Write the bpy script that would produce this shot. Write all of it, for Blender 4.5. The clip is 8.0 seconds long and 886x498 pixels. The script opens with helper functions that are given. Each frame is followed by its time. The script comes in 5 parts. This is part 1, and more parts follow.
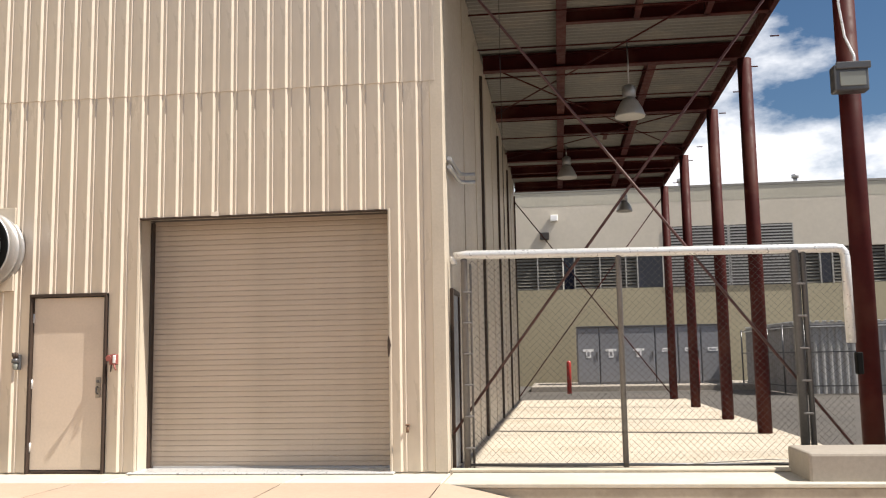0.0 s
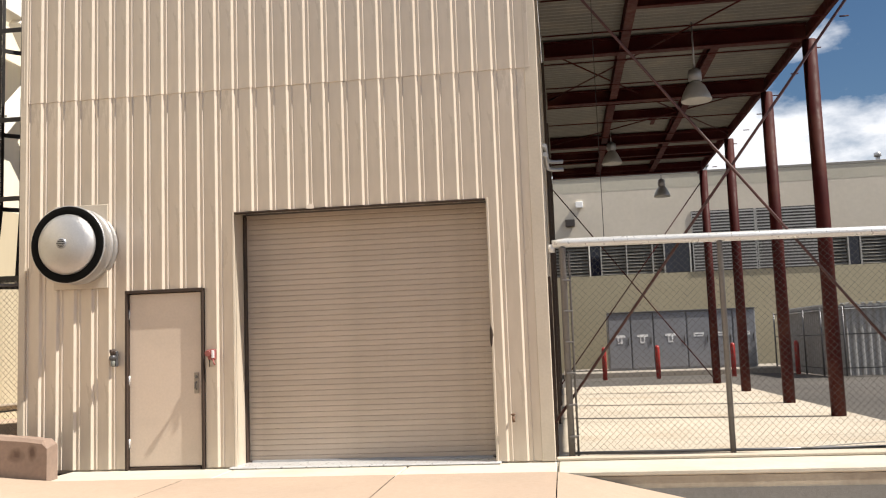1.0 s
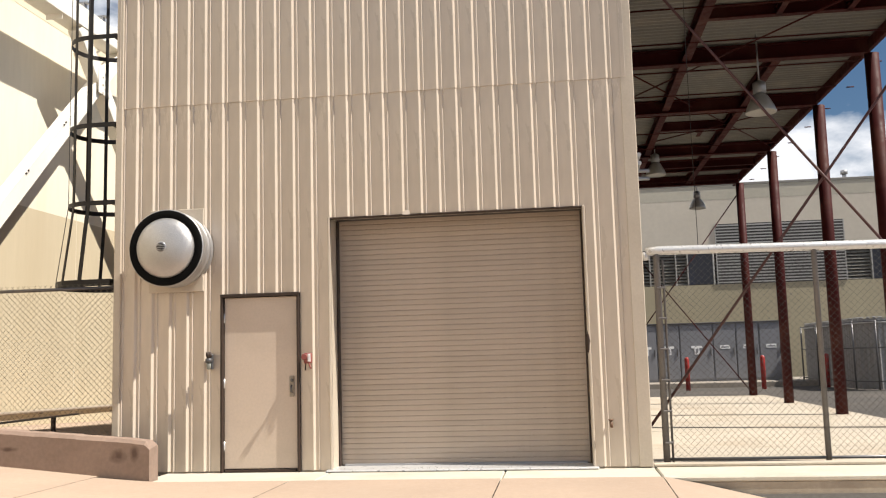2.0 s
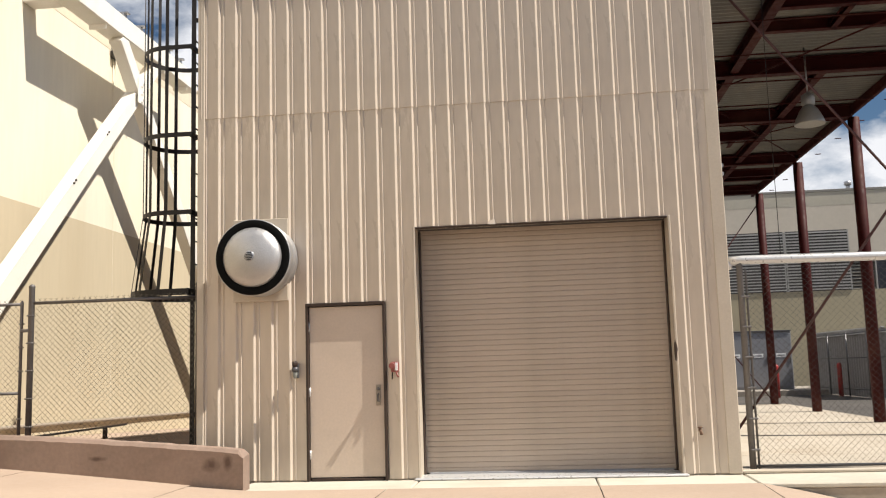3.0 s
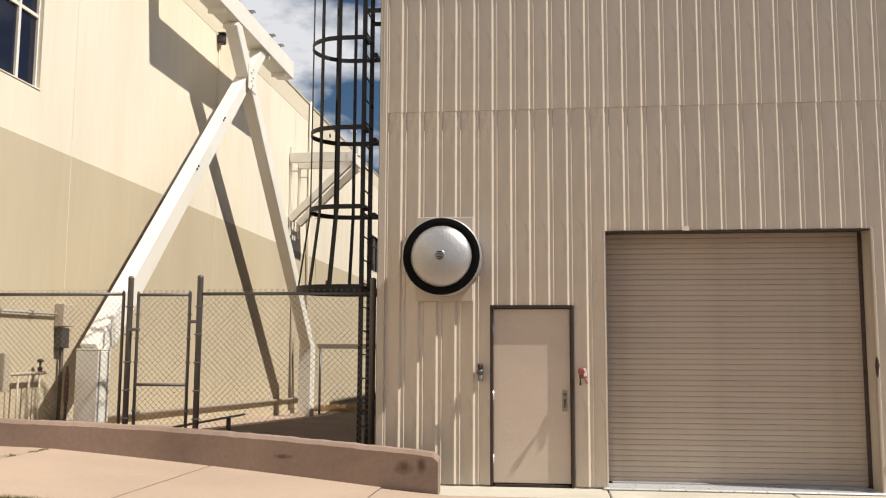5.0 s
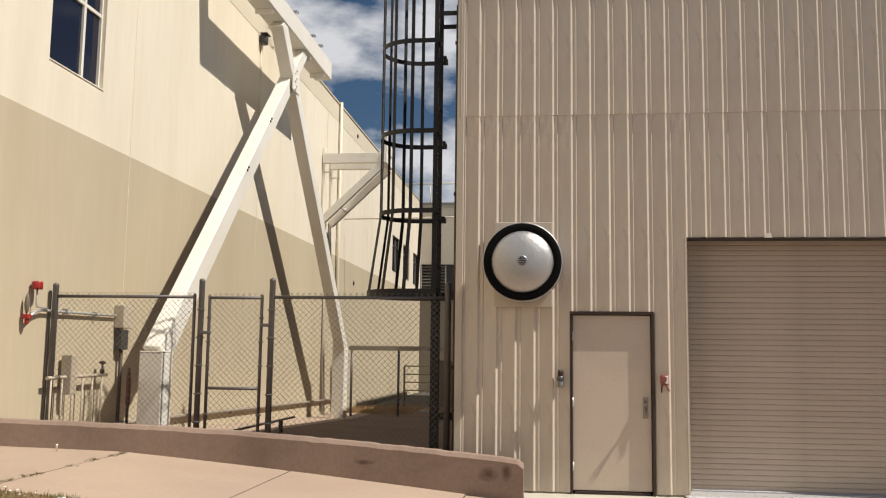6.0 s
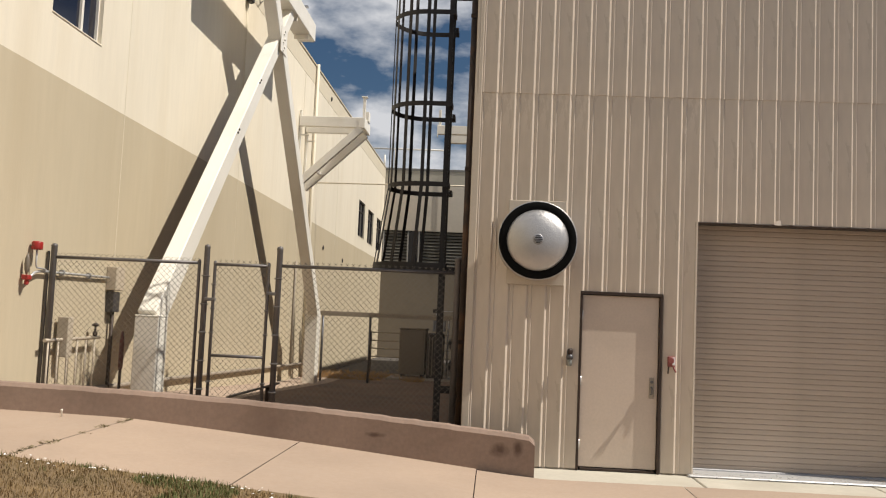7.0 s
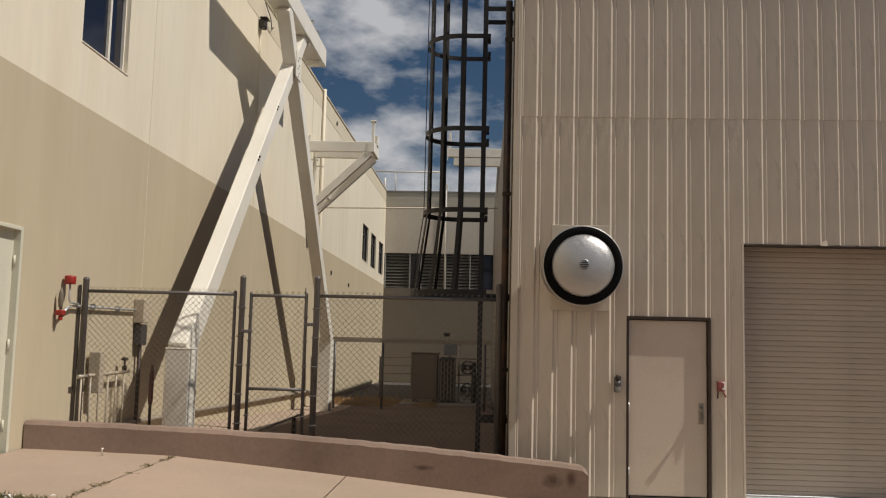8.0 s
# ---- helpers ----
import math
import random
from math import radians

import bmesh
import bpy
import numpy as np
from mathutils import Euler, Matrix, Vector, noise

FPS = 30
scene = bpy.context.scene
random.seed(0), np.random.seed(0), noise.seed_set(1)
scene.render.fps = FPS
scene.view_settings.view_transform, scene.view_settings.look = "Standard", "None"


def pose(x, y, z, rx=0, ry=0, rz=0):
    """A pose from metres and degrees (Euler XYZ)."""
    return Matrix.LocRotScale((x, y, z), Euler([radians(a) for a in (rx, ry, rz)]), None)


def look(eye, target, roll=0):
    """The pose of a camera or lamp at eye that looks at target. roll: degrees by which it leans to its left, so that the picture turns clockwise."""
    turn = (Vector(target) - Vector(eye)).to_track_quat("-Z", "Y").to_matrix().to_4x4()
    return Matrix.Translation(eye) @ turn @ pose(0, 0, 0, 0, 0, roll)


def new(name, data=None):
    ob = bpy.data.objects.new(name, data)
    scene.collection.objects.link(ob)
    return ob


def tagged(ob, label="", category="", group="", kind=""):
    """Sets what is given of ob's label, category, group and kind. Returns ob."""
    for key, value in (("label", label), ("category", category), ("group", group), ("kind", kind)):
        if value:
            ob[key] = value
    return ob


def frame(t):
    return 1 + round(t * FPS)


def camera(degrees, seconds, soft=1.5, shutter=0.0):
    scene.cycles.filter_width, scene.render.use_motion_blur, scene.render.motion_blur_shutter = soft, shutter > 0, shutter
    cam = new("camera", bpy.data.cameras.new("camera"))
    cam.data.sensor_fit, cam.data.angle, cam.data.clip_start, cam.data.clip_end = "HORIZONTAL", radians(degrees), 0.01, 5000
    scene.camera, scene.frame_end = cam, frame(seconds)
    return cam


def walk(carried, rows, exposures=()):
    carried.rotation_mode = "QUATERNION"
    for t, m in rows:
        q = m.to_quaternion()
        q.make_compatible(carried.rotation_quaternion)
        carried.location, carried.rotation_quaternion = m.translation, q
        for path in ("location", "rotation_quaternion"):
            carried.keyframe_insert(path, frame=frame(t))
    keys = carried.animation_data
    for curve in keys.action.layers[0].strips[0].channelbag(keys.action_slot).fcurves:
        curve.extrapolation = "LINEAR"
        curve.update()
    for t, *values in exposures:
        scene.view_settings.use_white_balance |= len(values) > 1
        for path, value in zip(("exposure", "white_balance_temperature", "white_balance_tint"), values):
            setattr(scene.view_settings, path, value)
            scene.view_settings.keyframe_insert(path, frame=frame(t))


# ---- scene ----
cam = camera(51.3, 8.0, soft=1.15)
PATH = [
    (0, (-0.148, -0.079, 1.276), (-0.39, 1.893, 1.51), -1.0),
    (0.5, (-0.698, -0.118, 1.295), (-0.933, 1.858, 1.497), -1.7),
    (1, (-1.23, -0.16, 1.31), (-1.48, 1.813, 1.521), -2.1),
    (1.2, (-1.425, -0.243, 1.303), (-1.757, 1.717, 1.517), -1.6),
    (2.3, (-2.663, -0.466, 1.262), (-2.884, 1.504, 1.524), -1.2),
    (2.5, (-2.91, -0.532, 1.26), (-3.146, 1.435, 1.538), -0.3),
    (3, (-3.484, -0.644, 1.279), (-3.698, 1.328, 1.537), -1.7),
    (3.5, (-4.085, -0.62, 1.385), (-4.181, 1.358, 1.661), -1.3),
    (4, (-4.626, -0.662, 1.377), (-4.638, 1.300, 1.765), -1.15),
    (4.5, (-5.093, -0.628, 1.429), (-5.125, 1.356, 1.684), -0.7),
    (5, (-5.611, -0.681, 1.486), (-5.844, 1.292, 1.72), 0.3),
    (5.2, (-5.833, -0.754, 1.491), (-6.061, 1.214, 1.768), 0.1),
    (6.3, (-6.79, -0.723, 1.585), (-7.027, 1.252, 1.793), 1.2),
    (6.5, (-6.954, -0.803, 1.616), (-7.188, 1.174, 1.807), 1.6),
    (7, (-7.341, -0.798, 1.651), (-7.456, 1.193, 1.811), 2.5),
    (7.5, (-7.693, -0.643, 1.696), (-7.766, 1.347, 1.88), 1.9),
    (8, (-7.967, -0.663, 1.723), (-8.061, 1.325, 1.928), 1.4),
]
EXPOSURES = [(0.0, 0.58), (1.0, 0.48), (2.5, 0.36), (3.5, 0.22), (4.5, 0.16), (5.2, -0.05), (6.3, -0.20), (7.0, -0.21), (7.5, -0.18), (7.8, -0.23), (7.9, -0.38), (8.0, -0.68)]
walk(cam, [(t, look(eye, target, roll)) for t, eye, target, roll in PATH], EXPOSURES)

# ---- world and sun ----
SUN = Vector((0.70, -0.135, 1.0)).normalized()      # towards the sun
world = bpy.data.worlds.new("sky")
scene.world = world
world.use_nodes = True
wt = world.node_tree
wt.nodes.clear()


def wnode(kind, **kw):
    n = wt.nodes.new(kind)
    for k, v in kw.items():
        n.inputs[k.replace("_", " ")].default_value = v
    return n


sky = wt.nodes.new("ShaderNodeTexSky")
sky.sky_type, sky.sun_disc = "NISHITA", False
sky.sun_elevation = math.asin(SUN.z)
sky.sun_rotation = math.atan2(SUN.x, SUN.y)
sky.air_density, sky.dust_density, sky.ozone_density = 1.0, 0.4, 2.6
coord = wt.nodes.new("ShaderNodeTexCoord")
stretch = wt.nodes.new("ShaderNodeMapping")
stretch.inputs["Rotation"].default_value = (0, 0, radians(7))
stretch.inputs["Scale"].default_value = (1.0, 1.0, 2.1)
stretch.inputs["Location"].default_value = (0.35, 0.1, 0.2)
puffs = wnode("ShaderNodeTexNoise", Scale=5.2, Detail=10.0, Roughness=0.55)
cover = wt.nodes.new("ShaderNodeValToRGB")
cover.color_ramp.elements[0].position, cover.color_ramp.elements[1].position = 0.46, 0.60
haze = wnode("ShaderNodeMixRGB")
haze.inputs[2].default_value = (19.5, 19.7, 20.4, 1)
back = wnode("ShaderNodeBackground", Strength=0.039)
wout = wt.nodes.new("ShaderNodeOutputWorld")
wt.links.new(coord.outputs["Generated"], stretch.inputs[0])
wt.links.new(stretch.outputs[0], puffs.inputs["Vector"])
lift = wt.nodes.new("ShaderNodeSeparateXYZ")
thin = wt.nodes.new("ShaderNodeMath")
thin.operation, thin.inputs[1].default_value, thin.inputs[2].default_value = "MULTIPLY_ADD", -0.15, 0.066
gather = wt.nodes.new("ShaderNodeMath")
wt.links.new(coord.outputs["Generated"], lift.inputs[0])
wt.links.new(lift.outputs[2], thin.inputs[0])
wt.links.new(thin.outputs[0], gather.inputs[0])
wt.links.new(puffs.outputs[0], gather.inputs[1])


def ramp(sock, a, z, lo, hi):
    r = wt.nodes.new("ShaderNodeMapRange")
    r.inputs[1].default_value, r.inputs[2].default_value, r.inputs[3].default_value, r.inputs[4].default_value = a, z, lo, hi
    wt.links.new(sock, r.inputs[0])
    return r.outputs[0]


def blend(kind, a, b):
    m = wt.nodes.new("ShaderNodeMath")
    m.operation = kind
    wt.links.new(a, m.inputs[0])
    wt.links.new(b, m.inputs[1])
    return m.outputs[0]


# a low bank of clouds in the east under clear sky, thicker cloud high in the west
east = blend("MULTIPLY", ramp(lift.outputs[0], 0.06, 0.2, 0.0, 1.0), ramp(lift.outputs[2], 0.20, 0.30, 0.12, -0.08))
bank = blend("ADD", east, ramp(lift.outputs[0], -0.34, -0.2, 0.13, 0.0))
heap = wt.nodes.new("ShaderNodeMath")
wt.links.new(gather.outputs[0], heap.inputs[0])
wt.links.new(bank, heap.inputs[1])
wt.links.new(heap.outputs[0], cover.inputs[0])
wt.links.new(cover.outputs[0], haze.inputs[0])
deep = wnode("ShaderNodeHueSaturation", Saturation=1.15, Value=1.32)
wt.links.new(sky.outputs[0], deep.inputs["Color"])
wt.links.new(deep.outputs[0], haze.inputs[1])
wt.links.new(haze.outputs[0], back.inputs[0])
wt.links.new(back.outputs[0], wout.inputs[0])

lamp = bpy.data.lights.new("sun", "SUN")
lamp.energy, lamp.angle, lamp.color = 6.2, radians(0.55), (1.0, 0.935, 0.835)
sun = new("sun", lamp)
sun.matrix_world = look(SUN * 60, (0, 0, 0))

# ---- materials ----


def mat(name, col, rough=0.6, metal=0.0, vary=0.12, big=0.6, fine=40.0, bump=0.15, bump_scale=60.0, dirt=None, dirt_amount=0.0, dirt_scale=1.5,
        stretchz=1.0, piece=0.0, spec=0.5):
    """A procedural surface: base colour varied at two scales, stains, and fine relief."""
    m = bpy.data.materials.new(name)
    m.use_nodes = True
    nt = m.node_tree
    b = nt.nodes["Principled BSDF"]
    b.inputs["Roughness"].default_value, b.inputs["Metallic"].default_value = rough, metal
    b.inputs["Specular IOR Level"].default_value = spec
    tc = nt.nodes.new("ShaderNodeTexCoord")
    mp = nt.nodes.new("ShaderNodeMapping")
    mp.inputs["Scale"].default_value = (1, 1, stretchz)
    nt.links.new(tc.outputs["Object"], mp.inputs[0])

    def noise_tex(scale, detail=5.0):
        n = nt.nodes.new("ShaderNodeTexNoise")
        n.inputs["Scale"].default_value, n.inputs["Detail"].default_value = scale, detail
        nt.links.new(mp.outputs[0], n.inputs["Vector"])
        return n.outputs[0]

    def ranged(sock, lo, hi, a=0.3, z=0.7):
        r = nt.nodes.new("ShaderNodeMapRange")
        r.inputs[1].default_value, r.inputs[2].default_value, r.inputs[3].default_value, r.inputs[4].default_value = a, z, lo, hi
        nt.links.new(sock, r.inputs[0])
        return r.outputs[0]

    def times(a, c):
        n = nt.nodes.new("ShaderNodeMath")
        n.operation = "MULTIPLY"
        nt.links.new(a, n.inputs[0])
        nt.links.new(c, n.inputs[1])
        return n.outputs[0]

    tone = times(ranged(noise_tex(big), 1 - vary, 1 + vary), ranged(noise_tex(fine, 3), 1 - vary * 0.7, 1 + vary * 0.7))
    if piece:
        info = nt.nodes.new("ShaderNodeObjectInfo")
        tone = times(tone, ranged(info.outputs["Random"], 1 - piece, 1 + piece, 0, 1))
    colour = nt.nodes.new("ShaderNodeMixRGB")
    colour.blend_type = "MULTIPLY"
    colour.inputs[0].default_value = 1
    colour.inputs[1].default_value = (*col, 1)
    nt.links.new(tone, colour.inputs[2])
    out = colour.outputs[0]
    if dirt:
        mix = nt.nodes.new("ShaderNodeMixRGB")
        mix.inputs[2].default_value = (*dirt, 1)
        nt.links.new(out, mix.inputs[1])
        nt.links.new(ranged(noise_tex(dirt_scale, 8), 0, dirt_amount, 0.5, 0.72), mix.inputs[0])
        out = mix.outputs[0]
    nt.links.new(out, b.inputs["Base Color"])
    nt.links.new(ranged(noise_tex(fine * 0.5), max(rough - 0.1, 0.03), min(rough + 0.1, 1)), b.inputs["Roughness"])
    if bump:
        bm = nt.nodes.new("ShaderNodeBump")
        bm.inputs["Strength"].default_value, bm.inputs["Distance"].default_value = bump, 0.02
        nt.links.new(noise_tex(bump_scale, 6), bm.inputs["Height"])
        nt.links.new(bm.outputs[0], b.inputs["Normal"])
    return m


M_CLAD = mat("tan_cladding", (0.555, 0.475, 0.39), 0.33, vary=0.07, big=0.8, fine=14, bump=0.05, bump_scale=9, spec=0.7, dirt=(0.33, 0.25, 0.18), dirt_amount=0.35, dirt_scale=1.1, stretchz=0.25, piece=0.03)
M_TRIM = mat("tan_trim", (0.485, 0.418, 0.337), 0.42, vary=0.06, dirt=(0.3, 0.24, 0.18), dirt_amount=0.25, bump=0.04)
M_DOOR = mat("door_paint", (0.565, 0.465, 0.38), 0.45, vary=0.05, dirt=(0.30, 0.25, 0.2), dirt_amount=0.25, bump=0.03, bump_scale=20)
M_SLAT = mat("slat_paint", (0.44, 0.36, 0.29), 0.48, vary=0.06, dirt=(0.3, 0.25, 0.19), dirt_amount=0.35, dirt_scale=2.0, piece=0.04, bump=0.04)
M_FRAME = mat("door_frame_paint", (0.046, 0.031, 0.024), 0.5, vary=0.12, spec=0.25)
M_FASCIA = mat("dark_fascia", (0.036, 0.028, 0.024), 0.42, vary=0.12, bump=0.05)
M_CREAM = mat("cream_stucco", (0.74, 0.67, 0.54), 0.85, vary=0.04, big=0.35, fine=9, bump=0.09, bump_scale=45, dirt=(0.62, 0.53, 0.38), dirt_amount=0.35, dirt_scale=1.3, stretchz=0.14)
M_TAN = mat("tan_stucco", (0.50, 0.425, 0.30), 0.85, vary=0.04, big=0.35, fine=9, bump=0.09, bump_scale=45, dirt=(0.44, 0.36, 0.24), dirt_amount=0.4, dirt_scale=1.3, stretchz=0.14)
M_BAND = mat("parapet_stucco", (0.62, 0.55, 0.42), 0.85, vary=0.04, big=0.35, fine=9, bump=0.09, bump_scale=45)
M_FARC = mat("grey_cream_stucco", (0.53, 0.48, 0.405), 0.85, vary=0.05, big=0.3, fine=6, bump=0.1, dirt=(0.5, 0.45, 0.37), dirt_amount=0.4, dirt_scale=0.4)
M_FARP = mat("parapet_grey_stucco", (0.43, 0.40, 0.33), 0.85, vary=0.05, big=0.3, fine=6, bump=0.1)
M_FART = mat("olive_tan_stucco", (0.36, 0.315, 0.215), 0.85, vary=0.05, big=0.3, fine=6, bump=0.1)
M_WHITE = mat("white_steel", (0.80, 0.76, 0.68), 0.45, vary=0.04, dirt=(0.6, 0.54, 0.42), dirt_amount=0.3, bump=0.05)
M_RED = mat("oxide_steel", (0.044, 0.0062, 0.0060), 0.6, spec=0.12, vary=0.14, big=1.5, fine=20, dirt=(0.10, 0.045, 0.03), dirt_amount=0.4, bump=0.06)
# red of the front rods, lightened to show the sun on them
M_ROD = mat("sunlit_red_rod", (0.062, 0.020, 0.018), 0.55, vary=0.12, bump=0.03)
M_DECK = mat("galvanised_deck", (0.155, 0.15, 0.138), 0.6, 0.15, vary=0.1, dirt=(0.3, 0.26, 0.2), dirt_amount=0.35, bump=0.04)
M_GALV = mat("galvanised_steel", (0.36, 0.36, 0.37), 0.42, 0.7, vary=0.12, bump=0.05)
M_GALVB = mat("bright_pipe", (0.64, 0.64, 0.64), 0.34, 0.45, vary=0.07, bump=0.03)
M_POST = mat("fence_post", (0.10, 0.10, 0.105), 0.4, 0.55, vary=0.12, bump=0.04)
M_WIRE = mat("fence_wire", (0.33, 0.32, 0.30), 0.45, 0.5, vary=0.1, bump=0)
M_WIRED = mat("old_gate_wire", (0.085, 0.08, 0.072), 0.5, 0.3, vary=0.1, bump=0)
M_BLACK = mat("dark_ladder_steel", (0.012, 0.0095, 0.009), 0.5, 0.2, vary=0.2, bump=0.06)
M_CONC = mat("concrete", (0.27, 0.24, 0.205), 0.85, vary=0.09, big=0.9, fine=25, bump=0.07, bump_scale=70, dirt=(0.33, 0.28, 0.22), dirt_amount=0.5, dirt_scale=1.2, piece=0.03)
M_WALK = mat("pinkish_sidewalk", (0.372, 0.28, 0.212), 0.88, vary=0.07, big=0.8, fine=30, bump=0.2, bump_scale=80, dirt=(0.37, 0.285, 0.22), dirt_amount=0.5, dirt_scale=1.0, piece=0.03)
M_APRON = mat("bleached_concrete", (0.49, 0.455, 0.38), 0.85, vary=0.08, big=0.9, fine=18, bump=0.12, dirt=(0.40, 0.36, 0.29), dirt_amount=0.6, dirt_scale=1.3, piece=0.04)
M_SLAB = mat("pale_slab", (0.45, 0.395, 0.32), 0.85, vary=0.08, big=0.5, fine=18, bump=0.15, dirt=(0.36, 0.29, 0.21), dirt_amount=0.75, dirt_scale=0.7, piece=0.03)
M_KERB = mat("weathered_kerb", (0.262, 0.187, 0.146), 0.9, vary=0.12, big=1.3, fine=22, bump=0.06, bump_scale=60, dirt=(0.15, 0.10, 0.075), dirt_amount=0.8, dirt_scale=1.0)
M_ASPH = mat("asphalt", (0.07, 0.062, 0.055), 0.9, vary=0.15, big=0.3, fine=60, bump=0.3, bump_scale=120, dirt=(0.12, 0.10, 0.085), dirt_amount=0.5, dirt_scale=0.35)
# alley dirt, its brown deepened to carry the shade between the buildings
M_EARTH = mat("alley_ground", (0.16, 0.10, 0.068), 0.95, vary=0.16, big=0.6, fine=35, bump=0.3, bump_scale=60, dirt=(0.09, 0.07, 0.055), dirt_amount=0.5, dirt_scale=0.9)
M_SOIL = mat("dry_soil", (0.19, 0.13, 0.068), 0.95, vary=0.2, big=2, fine=50, bump=0.5, bump_scale=60)


def mat_grass():
    m = mat("dry_grass", (0.245, 0.165, 0.075), 0.9, vary=0.28, big=1.6, fine=8, bump=0, dirt=(0.15, 0.12, 0.05), dirt_amount=0.7, dirt_scale=2.2)
    return m


def stain(m, spots, colour):
    """Soft dark stains in a surface, each at (x, z) with its two half-widths."""
    nt = m.node_tree
    b = nt.nodes["Principled BSDF"]
    out = b.inputs["Base Color"].links[0].from_socket
    tc = nt.nodes.new("ShaderNodeTexCoord")
    ragged = nt.nodes.new("ShaderNodeTexNoise")
    ragged.inputs["Scale"].default_value, ragged.inputs["Detail"].default_value = 14, 6
    nt.links.new(tc.outputs["Object"], ragged.inputs["Vector"])
    for x, z, a, c in spots:
        mp = nt.nodes.new("ShaderNodeMapping")
        mp.inputs["Scale"].default_value = (1 / a, 0, 1 / c)
        mp.inputs["Location"].default_value = (-x / a, 0, -z / c)
        far_off = nt.nodes.new("ShaderNodeVectorMath")
        far_off.operation = "LENGTH"
        rough = nt.nodes.new("ShaderNodeMath")
        rough.operation = "ADD"
        fade = nt.nodes.new("ShaderNodeMapRange")
        fade.inputs[1].default_value, fade.inputs[2].default_value, fade.inputs[3].default_value, fade.inputs[4].default_value = 0.75, 1.6, 0.9, 0.0
        mix = nt.nodes.new("ShaderNodeMixRGB")
        mix.inputs[2].default_value = (*colour, 1)
        nt.links.new(tc.outputs["Object"], mp.inputs[0])
        nt.links.new(mp.outputs[0], far_off.inputs[0])
        nt.links.new(far_off.outputs["Value"], rough.inputs[0])
        nt.links.new(ragged.outputs[0], rough.inputs[1])
        nt.links.new(rough.outputs[0], fade.inputs[0])
        nt.links.new(fade.outputs[0], mix.inputs[0])
        nt.links.new(out, mix.inputs[1])
        out = mix.outputs[0]
    nt.links.new(out, b.inputs["Base Color"])


stain(M_KERB, [(-7.22, 0.30, 0.11, 0.08), (-7.02, 0.33, 0.06, 0.09), (-8.6, 0.38, 0.12, 0.03)], (0.10, 0.062, 0.045))
M_GRASS = mat_grass()
M_BLADE = mat("fresh_grass", (0.115, 0.125, 0.038), 0.8, vary=0.25, bump=0)
M_GREY = mat("grey_cabinet", (0.21, 0.215, 0.235), 0.45, vary=0.07, dirt=(0.15, 0.15, 0.16), dirt_amount=0.3, bump=0.03)
M_CORR = mat("weathered_grey_sheet", (0.27, 0.265, 0.26), 0.5, 0.2, vary=0.12, dirt=(0.2, 0.19, 0.18), dirt_amount=0.5, dirt_scale=1.3, bump=0.05)
M_BROWN = mat("brown_cabinet", (0.17, 0.14, 0.105), 0.5, vary=0.08)
M_PAPER = mat("white_sticker", (0.8, 0.8, 0.8), 0.5, vary=0.03, bump=0)
M_REDP = mat("red_paint", (0.33, 0.025, 0.02), 0.4, vary=0.08, bump=0.03)
M_PINK = mat("faded_red_plastic", (0.24, 0.065, 0.055), 0.45, vary=0.08, bump=0.02)
M_ALU = mat("hammered_aluminium", (0.47, 0.46, 0.455), 0.46, 0.8, vary=0.05, big=3, fine=60, bump=0.16, bump_scale=55)
M_GAPBLACK = mat("black_gap", (0.005, 0.005, 0.005), 0.7, vary=0.1, bump=0, spec=0.08)
M_LOUVRE = mat("grey_louvre", (0.20, 0.19, 0.17), 0.5, vary=0.06, bump=0)
M_RUST = mat("rusty_pipe", (0.055, 0.038, 0.03), 0.7, vary=0.2, dirt=(0.20, 0.10, 0.045), dirt_amount=0.7, dirt_scale=2.5, bump=0.15)
M_BRAIL = mat("weathered_rail", (0.30, 0.255, 0.20), 0.6, vary=0.12)
M_PAINTP = mat("tan_painted_pipe", (0.46, 0.39, 0.30), 0.55, vary=0.08, bump=0.03)
M_MAROON = mat("maroon_paint", (0.085, 0.018, 0.014), 0.5, vary=0.1)
M_WEED = mat("dull_weeds", (0.20, 0.165, 0.085), 0.9, vary=0.25, bump=0)
M_POSTL = mat("weathered_post", (0.145, 0.135, 0.13), 0.5, 0.35, vary=0.14, dirt=(0.11, 0.09, 0.08), dirt_amount=0.5, dirt_scale=4, bump=0.05)
M_WIREL = mat("weathered_wire", (0.20, 0.18, 0.155), 0.5, 0.3, vary=0.1, bump=0)
M_BLOCK = mat("stained_block", (0.37, 0.325, 0.255), 0.9, vary=0.1, big=1.2, fine=22, bump=0.1, dirt=(0.15, 0.12, 0.095), dirt_amount=0.75, dirt_scale=1.6)
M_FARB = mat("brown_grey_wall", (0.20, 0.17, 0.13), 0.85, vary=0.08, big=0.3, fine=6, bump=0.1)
M_MULL = mat("grey_mullion", (0.33, 0.32, 0.30), 0.5, vary=0.06, bump=0)
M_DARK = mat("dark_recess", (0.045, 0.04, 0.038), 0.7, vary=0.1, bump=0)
M_PLASTIC = mat("lamp_shade_metal", (0.36, 0.35, 0.33), 0.4, 0.3, vary=0.08, bump=0)
M_FLOWER = mat("white_litter", (0.8, 0.8, 0.78), 0.7, vary=0.05, bump=0)


def mat_glass(name, tint, rough=0.05):
    m = bpy.data.materials.new(name)
    m.use_nodes = True
    b = m.node_tree.nodes["Principled BSDF"]
    b.inputs["Base Color"].default_value = (*tint, 1)
    b.inputs["Roughness"].default_value = rough
    b.inputs["Specular IOR Level"].default_value = 0.35
    return m


M_GLASS = mat_glass("dark_window_glass", (0.012, 0.014, 0.026))
M_LENS = mat_glass("lamp_lens", (0.22, 0.23, 0.21), 0.15)

